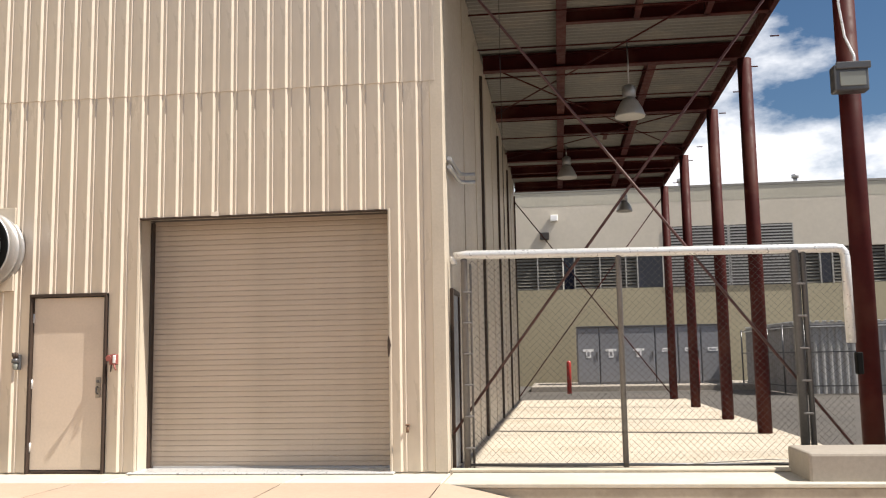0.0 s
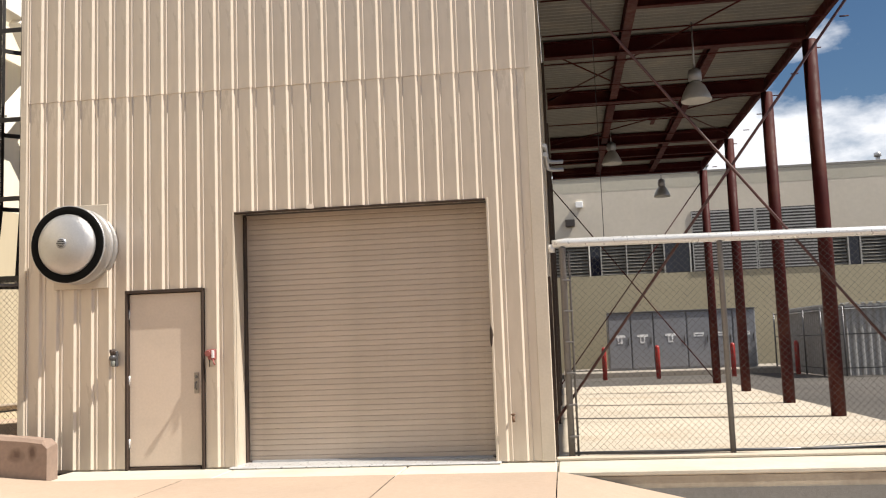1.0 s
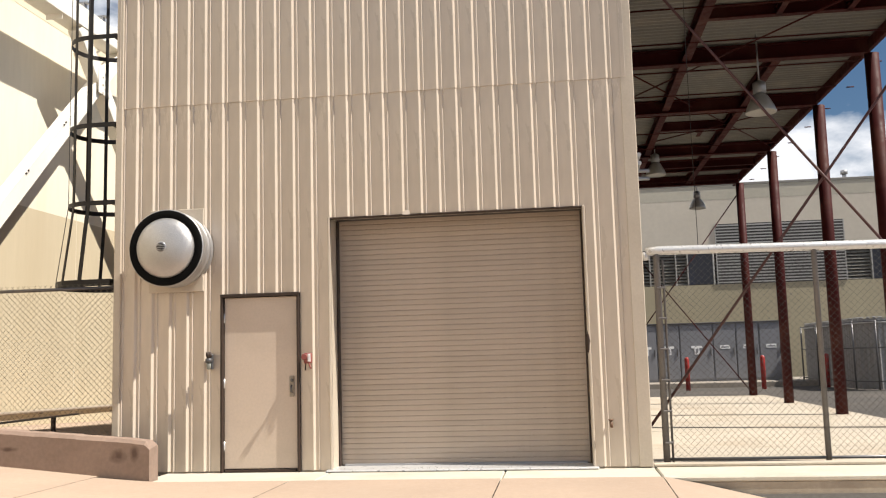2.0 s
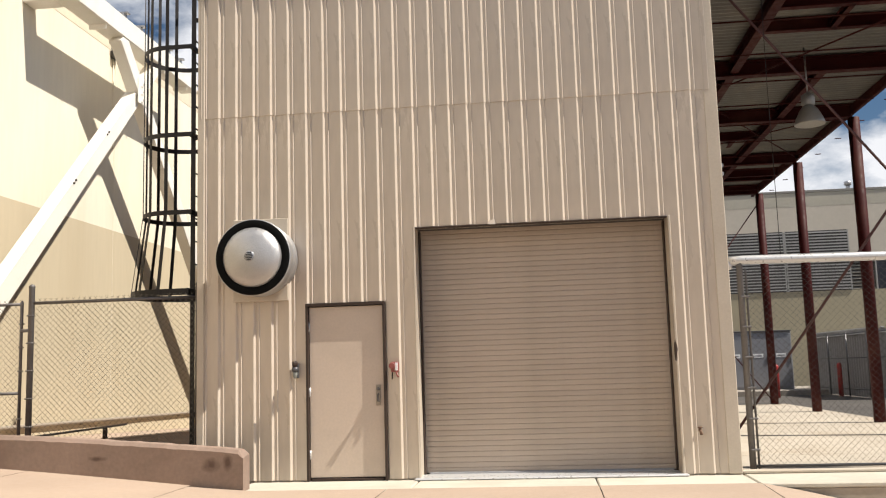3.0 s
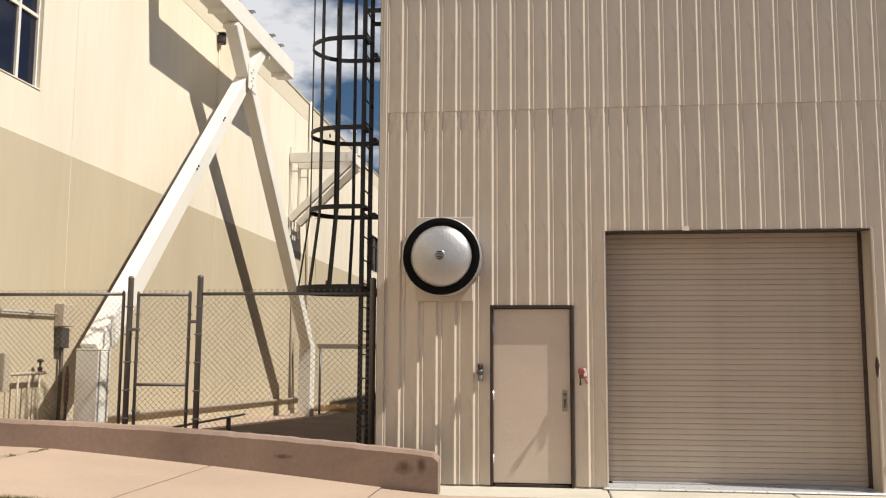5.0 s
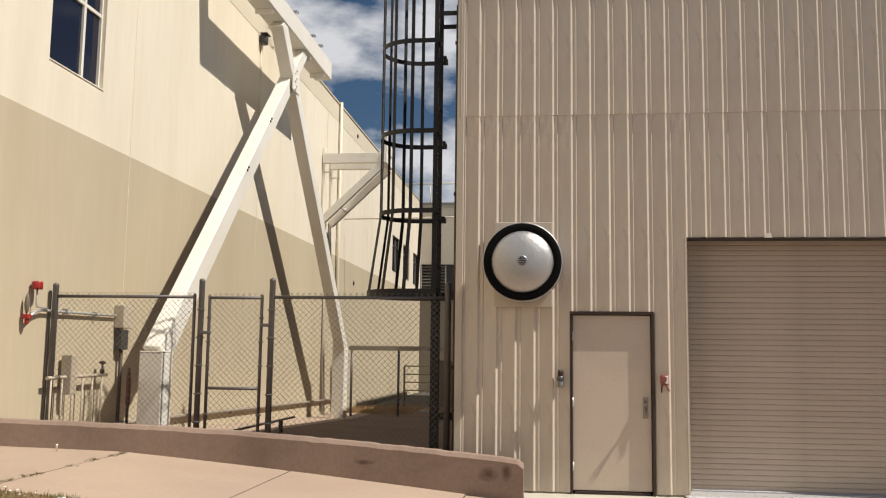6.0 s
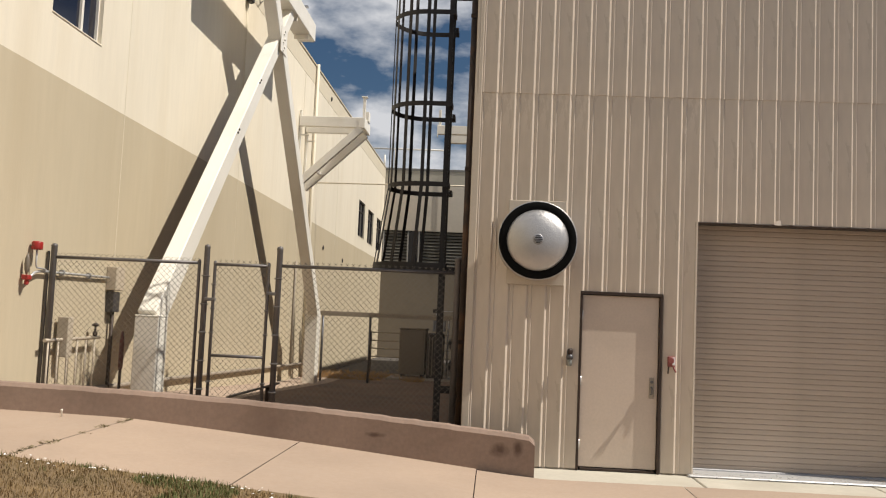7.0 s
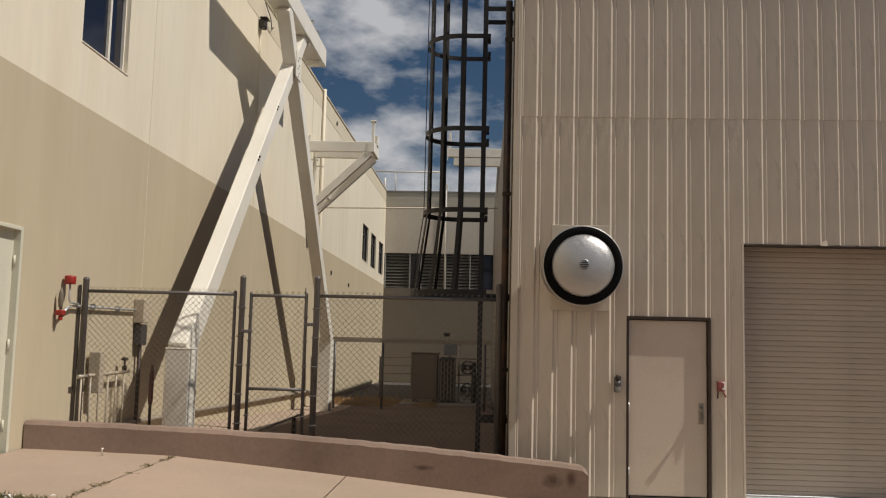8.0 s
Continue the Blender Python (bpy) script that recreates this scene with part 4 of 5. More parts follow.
for z in (0.75, 1.6, 2.5):
    part("hinge", tube(bmesh.new(), [(WX - 0.04, 9.01, z - 0.06), (WX - 0.04, 9.01, z + 0.06)], 0.013), M_LDOOR, ld)

# ---- white X brace with its beam ----
BX = -12.16
brace = thing("steel_brace", "white box-steel X brace frame standing off the wall", "brace")
part("leg", bevelled(beam(bmesh.new(), (BX, 11.96, 1.50), (BX, 18.98, 8.36), 0.26, 0.40, w2=0.26, h2=0.27), 0.012), M_WHITE, brace)
part("leg", bevelled(beam(bmesh.new(), (BX + 0.05, 23.65, 1.70), (BX + 0.05, 17.06, 8.36), 0.264, 0.34, w2=0.264, h2=0.34), 0.012), M_WHITE, brace)
pier = part("pier", bevelled(boxes((BX - 0.12, BX + 0.22, 11.72, 12.08, 0.0, 1.56)), 0.012), M_WHITE, brace)
part("cap_plate", bevelled(boxes((BX - 0.122, BX + 0.222, 11.718, 12.10, 1.562, 1.585)), 0.006), M_WHITE, pier)
part("pier", bevelled(boxes((BX - 0.14, BX + 0.185, 23.4, 23.85, -0.2, 1.80)), 0.012), M_WHITE, brace)
part("long_beam", bevelled(boxes((BX - 0.22, BX + 0.20, 15.0, 21.1, 8.36, 8.80)), 0.012), M_WHITE, brace)
part("wall_arm", bevelled(boxes((WX + 0.005, BX - 0.222, 15.0, 15.4, 8.36, 8.79)), 0.012), M_WHITE, brace)
for y in (16.3, 17.15, 19.2, 20.5):
    part("stiffener", bevelled(boxes((BX - 0.19, BX + 0.17, y, y + 0.02, 8.25, 8.359)), 0.004), M_WHITE, brace)
part("gusset", bevelled(boxes((BX + 0.184, BX + 0.20, 17.75, 18.25, 7.15, 7.7)), 0.005), M_WHITE, brace, "bolted plate where the legs cross")
for y, z in ((16.54, 6.16), (15.28, 4.92)):
    for k in (-0.035, 0.035):
        part("bolt", lathe(bmesh.new(), [(0.022, 0), (0.022, 0.018), (0.012, 0.022)], (BX + 0.13, y + k, z + k), "x", 6), M_FRAME, brace)
for i in range(6):
    part("bolt", lathe(bmesh.new(), [(0.025, 0), (0.025, 0.02), (0.01, 0.022)], (BX + 0.20, 17.92 + 0.09 * (i % 2), 7.20 + 0.085 * i), "x", 6), M_WHITE, brace)
for i, y in enumerate((17.3, 18.1, 19.6, 20.3)):
    part("bracket", bevelled(boxes((BX + 0.02, BX + 0.06, y, y + 0.16, 8.802, 8.98), (BX - 0.06, BX + 0.14, y + 0.02, y + 0.14, 8.98, 9.02)), 0.004), M_GALV, brace)
cl = thing("floodlight", "small dark lamp head high on the stucco wall", "floodlight")
part("housing", bevelled(boxes((WX + 0.012, WX + 0.15, 18.52, 18.76, 8.46, 8.66)), 0.03), M_FASCIA, cl)
part("visor", bevelled(boxes((WX + 0.03, WX + 0.20, 18.50, 18.78, 8.665, 8.69)), 0.008), M_FASCIA, cl)
lc = thing("conduit", "thin cream conduit running down from the wall lamp", "conduit")
part("pipe", tube(bmesh.new(), [(WX + 0.03, 18.64, 8.45), (WX + 0.03, 18.66, 6.4)], 0.012, 6), M_CREAM, lc)
part("loop", tube(bmesh.new(), [(WX + 0.04, 18.9, 9.15), (WX + 0.10, 19.2, 8.9), (WX + 0.06, 19.5, 8.75), (WX + 0.03, 19.8, 8.9)], 0.012, 6), M_DARK, lc)

# ---- wall bracket over the alley ----
arm = thing("wall_bracket", "white steel bracket with diagonal struts", "bracket")
for y in (24.5, 25.4):
    part("arm", bevelled(beam(bmesh.new(), (WX + 0.02, y, 7.13), (-11.16, y, 7.13), 0.16, 0.28), 0.008), M_WHITE, arm)
    part("strut", bevelled(beam(bmesh.new(), (WX + 0.05, y, 5.35), (-11.24, y, 6.98), 0.15, 0.20), 0.008), M_WHITE, arm)
    part("wall_post", bevelled(boxes((WX + 0.01, WX + 0.07, y - 0.03, y + 0.03, 4.9, 7.45)), 0.006), M_WHITE, arm)
    part("tie", bevelled(boxes((WX + 0.071, WX + 0.30, y - 0.02, y + 0.02, 6.72, 6.76)), 0.006), M_WHITE, arm)
part("cross_bar", bevelled(boxes((-11.30, -11.13, 24.4, 25.5, 6.98, 7.27))), M_WHITE, arm)
part("strut_plate", boxes((-12.52, -12.46, 24.58, 25.32, 5.74, 5.80)), M_WHITE, arm)
part("stub_post", bevelled(boxes((-11.25, -11.17, 24.7, 24.78, 7.27, 7.9))), M_WHITE, arm)
part("stub_cap", bevelled(boxes((-11.29, -11.13, 24.66, 24.82, 7.902, 7.94))), M_WHITE, arm)
part("stub_post", bevelled(boxes((-11.22, -11.10, 24.9, 25.2, 7.27, 7.55))), M_WHITE, arm)
bridge = thing("pipe_bridge_beam", "pair of white steel beams over the shed roof", "beam")
for y, x0, z0 in ((24.5, -9.08, 6.88), (25.4, -8.95, 6.81)):
    part("beam", bevelled(boxes((x0, -3.0, y - 0.08, y + 0.08, z0, z0 + 0.24))), M_WHITE, bridge)
    for x in (-7.2, -3.4):
        part("stand", bevelled(boxes((x, x + 0.15, y - 0.07, y + 0.07, 6.32, z0))), M_WHITE, bridge)
part("end_plate", bevelled(boxes((-9.10, -9.081, 24.4, 24.6, 6.80, 7.16))), M_WHITE, bridge)
part("stub_post", bevelled(boxes((-9.07, -9.0, 24.46, 24.54, 7.12, 7.57))), M_WHITE, bridge)

# pipes on the stucco wall
dp = thing("downpipe", "thin cream downpipe on the stucco wall", "pipe")
part("pipe", tube(bmesh.new(), [(WX + 0.07, 26.4, -0.2), (WX + 0.07, 26.4, 9.3)], 0.05), M_CREAM, dp)
cd = thing("conduit", "thin cream conduit across the alley", "conduit")
part("pipe", tube(bmesh.new(), [(WX, 27.4, 5.83), (-10.5, 27.4, 5.86), (FX0, 27.4, 5.9)], 0.022, 6), M_CREAM, cd)

for y, z in ((29.1, 8.9), (29.0, 3.94), (32.9, 3.79)):
    thing("wall_vent", "small dark round vent on the stucco wall", "vent", group="wall vents",
          bm=lathe(bmesh.new(), [(0.07, 0), (0.075, 0.03), (0.05, 0.04)], (WX, y, z), "x", 12), material=M_DARK)

# ---- far building ----
FARY, FT, FB0, FB1 = 44.6, 9.15, 4.42, 6.15
far = struct("wall_far", "cream far building wall with louvre bands", "wall")
part("upper_wall", boxes((-16, 60, FARY, FARY + 0.4, FB1, FT)), M_FARC, far)
# the lower wall is split at x = -6, darker to the west
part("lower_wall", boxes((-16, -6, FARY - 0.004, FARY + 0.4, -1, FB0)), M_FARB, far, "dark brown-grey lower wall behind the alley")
part("lower_wall", boxes((-6, 60, FARY - 0.004, FARY + 0.4, -1, FB0)), M_FART, far)
part("parapet", bevelled(boxes((-16, 60, FARY - 0.03, FARY + 0.45, FT, FT + 0.12))), M_LOUVRE, far)
part("parapet_band", boxes((-16, 60, FARY - 0.005, FARY - 0.001, FT - 0.66, FT - 0.002)), M_FARP, far)
# dark backing paints in the shade inside the louvre band
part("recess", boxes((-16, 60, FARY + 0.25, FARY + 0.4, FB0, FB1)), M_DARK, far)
lv_meshes = [mesh_of("blade", beam(bmesh.new(), (0, 0, 0), (w - 0.06, 0, 0), 0.15, 0.025, up=(0, -0.6, 0.8)), M_LOUVRE) for w in (1.22, 0.55, 1.21)]
pane_meshes = [mesh_of("pane", boxes((0, w - 0.06, 0, 0.012, 0.04, FB1 - FB0 - 0.04)), M_GLASS) for w in (1.22, 0.55, 1.21)]
x = 10.89 - 8 * 2.98
for i in range(45):
    w = (1.22, 0.55, 1.21)[i % 3]
    part("mullion", boxes((x - 0.03, x + 0.03, FARY + 0.02, FARY + 0.2, FB0, FB1)), M_WHITE if i % 5 == 3 else M_MULL, far)
    if i % 4 == 1:
        ob = new("pane", pane_meshes[i % 3])
        ob.parent = far
        ob.location = (x + 0.03, FARY + 0.14, FB0)
    else:
        for j in range(11):
            ob = new("blade", lv_meshes[i % 3])
            ob.parent = far
            ob.location = (x + 0.03, FARY + 0.14, FB0 + 0.08 + j * 0.155)
    x += w
blade_mesh = mesh_of("blade", beam(bmesh.new(), (0.06, -0.036, 0), (2.88, -0.036, 0), 0.03, 0.062), M_PLASTIC)
for gx in (5.05, 8.02):
    lb = thing("louvre_panel", "large pale grey louvre panel on the far wall", "louvre", group="far louvres")
    # dark sheet stands for the shade between the blades
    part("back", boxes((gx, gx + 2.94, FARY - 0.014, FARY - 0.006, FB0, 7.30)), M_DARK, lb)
    for fx in (gx, gx + 2.89):
        part("frame", boxes((fx, fx + 0.05, FARY - 0.055, FARY - 0.015, FB0, 7.30)), M_PLASTIC, lb)
    for j in range(20):
        ob = new("blade", blade_mesh)
        ob.parent = lb
        ob.location = (gx, FARY, FB0 + 0.08 + j * 0.143)
for sx in (11.4, 6.0, 14.0):
    st = thing("roof_vent", "small grey vent stack on the far roof", "vent", group="roof vents")
    part("pipe", lathe(bmesh.new(), [(0.1, FT + 0.1), (0.1, FT + 0.45)], (sx, FARY + 0.8, 0), "z", 12), M_GALV, st)
    part("cowl", lathe(bmesh.new(), [(0.17, FT + 0.42), (0.17, FT + 0.58), (0.05, FT + 0.62)], (sx, FARY + 0.8, 0), "z", 12), M_GALV, st)
struct("far_roof", "flat roof of the far building", "roof", boxes((-16, 60, FARY + 0.46, 70, FT - 0.2, FT + 0.1)), M_DECK)
grr = thing("roof_rail", "white pipe guard rail on the far roof", "railing")
part("rail", tube(bmesh.new(), [(-13.9, FARY + 0.6, 10.34), (-10.2, FARY + 0.6, 10.34), (-10.1, FARY + 0.6, 10.26), (-10.1, FARY + 0.6, FT + 0.1)], 0.042, 8), M_WHITE, grr)
part("post", tube(bmesh.new(), [(-12.62, FARY + 0.6, FT + 0.1), (-12.62, FARY + 0.6, 10.30)], 0.03), M_WHITE, grr)
part("stub_post", tube(bmesh.new(), [(-13.15, FARY + 0.6, FT + 0.1), (-13.15, FARY + 0.6, 10.02)], 0.045), M_WHITE, grr)
jb = thing("junction_box", "small white junction box with a conduit down the far wall", "electrical box")
part("body", bevelled(boxes((-10.14, -9.94, FARY + 0.46, FARY + 0.55, 9.42, 9.75)), 0.01), M_WHITE, jb)
part("conduit", tube(bmesh.new(), [(-10.0, FARY + 0.5, 9.42), (-10.0, FARY + 0.5, 9.33), (-10.0, FARY - 0.09, 9.33), (-10.0, FARY - 0.09, 4.5)], 0.03, 8), M_WHITE, jb)
wl = thing("wall_light", "small white light box on the far wall", "wall lamp")
part("body", bevelled(boxes((-0.35, 0.0, FARY - 0.2, FARY - 0.004, 7.75, 8.05)), 0.02), M_PAPER, wl)
wl = thing("wall_light", "dark wedge light on the far wall", "wall lamp")
part("body", bevelled(boxes((-0.88, -0.43, FARY - 0.25, FARY - 0.004, 6.85, 7.2)), 0.03), M_FASCIA, wl)

# switchgear on its pad
pad = struct("equipment_pad", "raised concrete equipment pad with a pale kerb", "pad", bevelled(boxes((-1.3, 9.5, 37.4, 42.5, -0.3, 0.06)), 0.03), M_CONC)
widths = [0.92, 0.92, 1.35, 0.92, 0.92, 0.92]
x = 0.62
for i, w in enumerate(widths):
    cab = thing("switchgear_cabinet", "grey steel electrical cabinet with white warning labels", "cabinet", group="switchgear row")
    part("body", bevelled(boxes((x, x + w - 0.01, 39.0, 40.6, 0.06, 2.42)), 0.015), M_GREY, cab)
    dr = part("door", bevelled(boxes((x + 0.03, x + w - 0.04, 38.97, 38.998, 0.16, 2.32)), 0.008), M_GREY, cab)
    part("handle", bevelled(boxes((x + w - 0.13, x + w - 0.10, 38.94, 38.97, 1.1, 1.4))), M_DARK, dr)
    part("roof_cap", bevelled(boxes((x - 0.004, x + w - 0.006, 38.93, 40.66, 2.422, 2.47)), 0.008), M_POST, cab)
    cx = x + w / 2
    if i < 3:
        part("warning_label", boxes((cx - 0.22, cx + 0.22, 38.96, 38.966, 1.42, 1.52), (cx - 0.10, cx + 0.10, 38.96, 38.966, 1.16, 1.42)), M_PAPER, dr, "white warning label")
        part("symbol_bar", boxes((cx - 0.05, cx + 0.05, 38.955, 38.9595, 1.22, 1.40)), M_GREY, dr)
    else:
        part("warning_label", boxes((cx - 0.2, cx + 0.2, 38.96, 38.966, 1.36, 1.52)), M_PAPER, dr, "white warning label")
        part("symbol_bar", boxes((cx - 0.15, cx + 0.15, 38.955, 38.9595, 1.42, 1.46)), M_GREY, dr)
    x += w
for bx, by in ((0.2, 34.4), (2.12, 34.4), (4.77, 34.3), (7.03, 34.5)):
    bo = thing("bollard", "red painted steel bollard", "bollard", group="bollards",
               bm=lathe(bmesh.new(), [(0.085, -0.12), (0.085, 1.0), (0.07, 1.06), (0.01, 1.09)], (bx, by, 0), "z", 14), material=M_REDP)

# storage enclosure of corrugated sheet behind a rail fence
enc = thing("corrugated_enclosure", "weathered grey corrugated metal enclosure", "enclosure")
pts = [(7.4, 38.8), (7.62, 32.5), (8.05, 31.9), (14.5, 31.7)]
for (xa, ya), (xb, yb) in zip(pts, pts[1:]):
    ln = math.hypot(xb - xa, yb - ya)
    nx, ny = -(yb - ya) / ln, (xb - xa) / ln
    k = int(ln / 0.06)
    bm = bmesh.new()
    cols = []
    for i in range(k + 1):
        d = 0.03 if i % 4 in (1, 2) else 0.0
        px, py = lerp(xa, xb, i / k) + nx * d, lerp(ya, yb, i / k) + ny * d
        top = 2.22 + 0.04 * (i % 4 in (1, 2))
        cols.append([bm.verts.new((px, py, z)) for z in (-0.12, top)] + [bm.verts.new((px + nx * 0.04, py + ny * 0.04, z)) for z in (top, -0.12)])
    for a, b in zip(cols, cols[1:]):
        for m in range(4):
            bm.faces.new((a[m], a[(m + 1) % 4], b[(m + 1) % 4], b[m]))
    part("sheet", bm, M_CORR, enc)
    # bright strip and tabs put in for sunlight on the sheet's corrugated top
    part("roof_edge", beam(bmesh.new(), (xa, ya, 2.10), (xb, yb, 2.10), 0.12, 0.05), M_GALVB, enc)
    for i in range(0, k - 1, 4):
        px, py = lerp(xa, xb, (i + 1.5) / k) + nx * 0.05, lerp(ya, yb, (i + 1.5) / k) + ny * 0.05
        part("roof_tab", boxes((px - 0.05, px + 0.05, py - 0.07, py + 0.07, 2.262, 2.285)), M_GALVB, enc)
fr = thing("rail_fence", "dark pipe rail fence in front of the enclosure", "fence")
rail_pts = [(7.14, 38.3), (7.34, 32.3), (7.85, 31.55), (14.5, 31.4)]
for (xa, ya), (xb, yb) in zip(rail_pts, rail_pts[1:]):
    for z in (0.15, 1.25, 2.12):
        part("rail", tube(bmesh.new(), [(xa, ya, z), (xb, yb, z)], 0.02, 6), M_POST, fr)
    k = max(1, int(math.hypot(xb - xa, yb - ya) / 1.6))
    for i in range(k):
        px, py = lerp(xa, xb, i / k), lerp(ya, yb, i / k)
        part("post", tube(bmesh.new(), [(px, py, -0.12), (px, py, 2.16)], 0.03, 8), M_POST, fr)
tk = thing("storage_container", "grey steel storage container with a door", "container")
part("body", bevelled(boxes((9.35, 13.5, 32.6, 35.2, -0.1, 2.15)), 0.02), M_GREY, tk)
part("door", bevelled(boxes((9.6, 10.6, 32.56, 32.598, 0.1, 1.9)), 0.01), M_CORR, tk)

# ---- alley equipment ----
gr = thing("guard_rail", "grey steel guard rail across the alley", "railing")
part("top_rail", boxes((-12.2, -7.75, 24.97, 25.05, 1.72, 1.85)), M_BRAIL, gr)
for x in (-12.12, -10.78, -7.95):
    part("post", tube(bmesh.new(), [(x, 25.0, -0.2), (x, 25.0, 1.72)], 0.035, 8), M_POST, gr)
hr = thing("pipe_railing", "dark three-bar steel railing at the end of the alley", "railing")
for z in (0.45, 0.72, 0.98, 1.25):
    part("rail", tube(bmesh.new(), [(-11.4, 30.0, z), (-7.8, 30.0, z)], 0.022, 6), M_BRAIL, hr)
for x in (-11.4, -9.9, -8.1):
    part("post", tube(bmesh.new(), [(x, 30.0, -0.15), (x, 30.0, 1.27)], 0.035, 8), M_BROWN, hr)
cb = thing("utility_cabinet", "brown-grey metal utility cabinet on short feet", "cabinet")
part("body", bevelled(boxes((-10.19, -9.38, 27.5, 28.4, 0.04, 1.42)), 0.02), M_BROWN, cb)
part("lid", bevelled(boxes((-10.22, -9.35, 27.47, 28.43, 1.422, 1.46))), M_BROWN, cb)
part("door_panel", bevelled(boxes((-10.12, -9.45, 27.47, 27.499, 0.14, 1.36)), 0.008), M_BROWN, cb)
for x in (-10.12, -9.52):
    for y in (27.55, 28.25):
        part("foot", boxes((x, x + 0.08, y, y + 0.08, -0.13, 0.04)), M_FASCIA, cb)
cb = thing("utility_cabinet", "dark ribbed metal equipment cabinet", "cabinet")
part("body", bevelled(boxes((-9.33, -8.84, 27.45, 28.3, -0.12, 1.32)), 0.03), M_FASCIA, cb)
for i in range(5):
    part("rib", boxes((-9.28 + i * 0.1, -9.25 + i * 0.1, 27.42, 27.449, 0.05, 1.22)), M_BROWN, cb)
mb = thing("meter_box", "grey meter box on a pale pipe stand", "electrical box")
part("body", bevelled(boxes((-9.24, -8.84, 28.35, 28.6, 1.38, 1.72)), 0.015), M_GREY, mb)
part("stand", tube(bmesh.new(), [(-9.04, 28.48, -0.13), (-9.04, 28.48, 1.38)], 0.04, 8), M_POSTL, mb)
part("riser", tube(bmesh.new(), [(-8.75, 28.45, -0.13), (-8.75, 28.45, 1.74), (-8.86, 28.45, 1.80), (-9.0, 28.45, 1.80), (-9.04, 28.45, 1.72)], 0.028, 10), M_GALVB, mb)
part("sensor", bevelled(boxes((-9.26, -9.06, 28.42, 28.55, 1.96, 2.08)), 0.012), M_DARK, mb)
part("sensor_stem", tube(bmesh.new(), [(-9.15, 28.48, 1.72), (-9.15, 28.48, 1.96)], 0.014, 6), M_GALVB, mb)
part("guard_frame", tube(bmesh.new(), [(-8.98, 28.45, 1.80), (-8.98, 28.45, 2.02), (-8.62, 28.45, 2.02), (-8.62, 28.45, 1.82)], 0.014, 6), M_GALV, mb)
vl = thing("valve_assembly", "dark pipe valves with handwheels", "valve")
for z in (0.37, 1.03):
    c = [(-8.46 + 0.19 * math.cos(a), 27.3, z + 0.19 * math.sin(a)) for a in span(0, 2 * math.pi, 20)[:-1]]
    w = part("handwheel", tube(bmesh.new(), c, 0.026, 6, True), M_DARK, vl)
    for k in range(3):
        a = k * math.pi / 3
        part("spoke", tube(bmesh.new(), [(-8.46 - 0.19 * math.cos(a), 27.3, z - 0.19 * math.sin(a)), (-8.46 + 0.19 * math.cos(a), 27.3, z + 0.19 * math.sin(a))], 0.012, 6), M_DARK, w)
    part("stem", tube(bmesh.new(), [(-8.46, 27.28, z), (-8.46, 27.8, z)], 0.035, 8), M_GALV, vl)
    part("body", lathe(bmesh.new(), [(0.05, -0.2), (0.12, -0.18), (0.12, -0.12), (0.08, -0.1), (0.08, 0.1), (0.12, 0.12), (0.12, 0.18), (0.05, 0.2)], (-8.46, 27.8, z), "x", 14), M_DARK, vl)
part("riser", tube(bmesh.new(), [(-8.28, 27.8, -0.1), (-8.28, 27.8, 1.2)], 0.07, 10), M_DARK, vl)
st = thing("short_post", "short white-topped post behind the valves", "post")
part("pole", tube(bmesh.new(), [(-8.24, 28.9, -0.12), (-8.24, 28.9, 0.84)], 0.05, 10), M_POSTL, st)
part("reflector", bevelled(boxes((-8.31, -8.17, 28.84, 28.96, 0.842, 0.98)), 0.01), M_PAPER, st, "white reflector cap")
pd = struct("alley_pad", "low broken concrete pad under the cabinets", "pad", bevelled(boxes((-10.5, -8.0, 27.0, 28.9, -0.3, -0.04)), 0.03), M_CONC)

# siren and conduit beside the left fence
sr = thing("strobe_light", "red strobe light on a bent conduit", "strobe light")
part("beacon", lathe(bmesh.new(), [(0.062, 0), (0.067, 0.02), (0.067, 0.085), (0.062, 0.098), (0.02, 0.105)], (WX + 0.09, 10.10, 2.325), "z", 20), M_REDP, sr)
part("stem", tube(bmesh.new(), [(WX + 0.09, 10.10, 2.325), (WX + 0.09, 10.10, 2.14), (WX + 0.09, 10.13, 2.11), (WX + 0.07, 10.4, 2.10)], 0.012), M_GALVB, sr)
part("conduit", tube(bmesh.new(), [(WX + 0.08, 9.97, 1.97), (WX + 0.07, 10.12, 2.05), (WX + 0.05, 10.3, 2.075), (WX + 0.045, 12.34, 2.10)], 0.017), M_GALVB, sr)
for y in (10.9, 11.7):
    part("clip", boxes((WX + 0.005, WX + 0.068, y - 0.015, y + 0.015, 2.05, 2.125)), M_GALV, sr)
hn = thing("alarm_horn", "brown spindle horn in a red bracket on the conduit", "alarm")
part("bracket", bevelled(boxes((WX + 0.03, WX + 0.12, 9.88, 9.97, 1.95, 2.01)), 0.008), M_REDP, hn)
part("lug", bevelled(boxes((WX + 0.06, WX + 0.10, 9.90, 9.95, 1.89, 1.949)), 0.008), M_REDP, hn)
part("horn", lathe(bmesh.new(), [(0.008, 0), (0.026, 0.05), (0.032, 0.12), (0.025, 0.2), (0.006, 0.26)], (WX + 0.075, 9.92, 2.012), "z", 14), M_BROWN, hn)
jb = thing("junction_box", "grey conduit box on the stucco wall", "electrical box")
part("body", bevelled(boxes((WX + 0.008, WX + 0.16, 12.35, 12.65, 1.92, 2.26)), 0.01), M_PAINTP, jb)
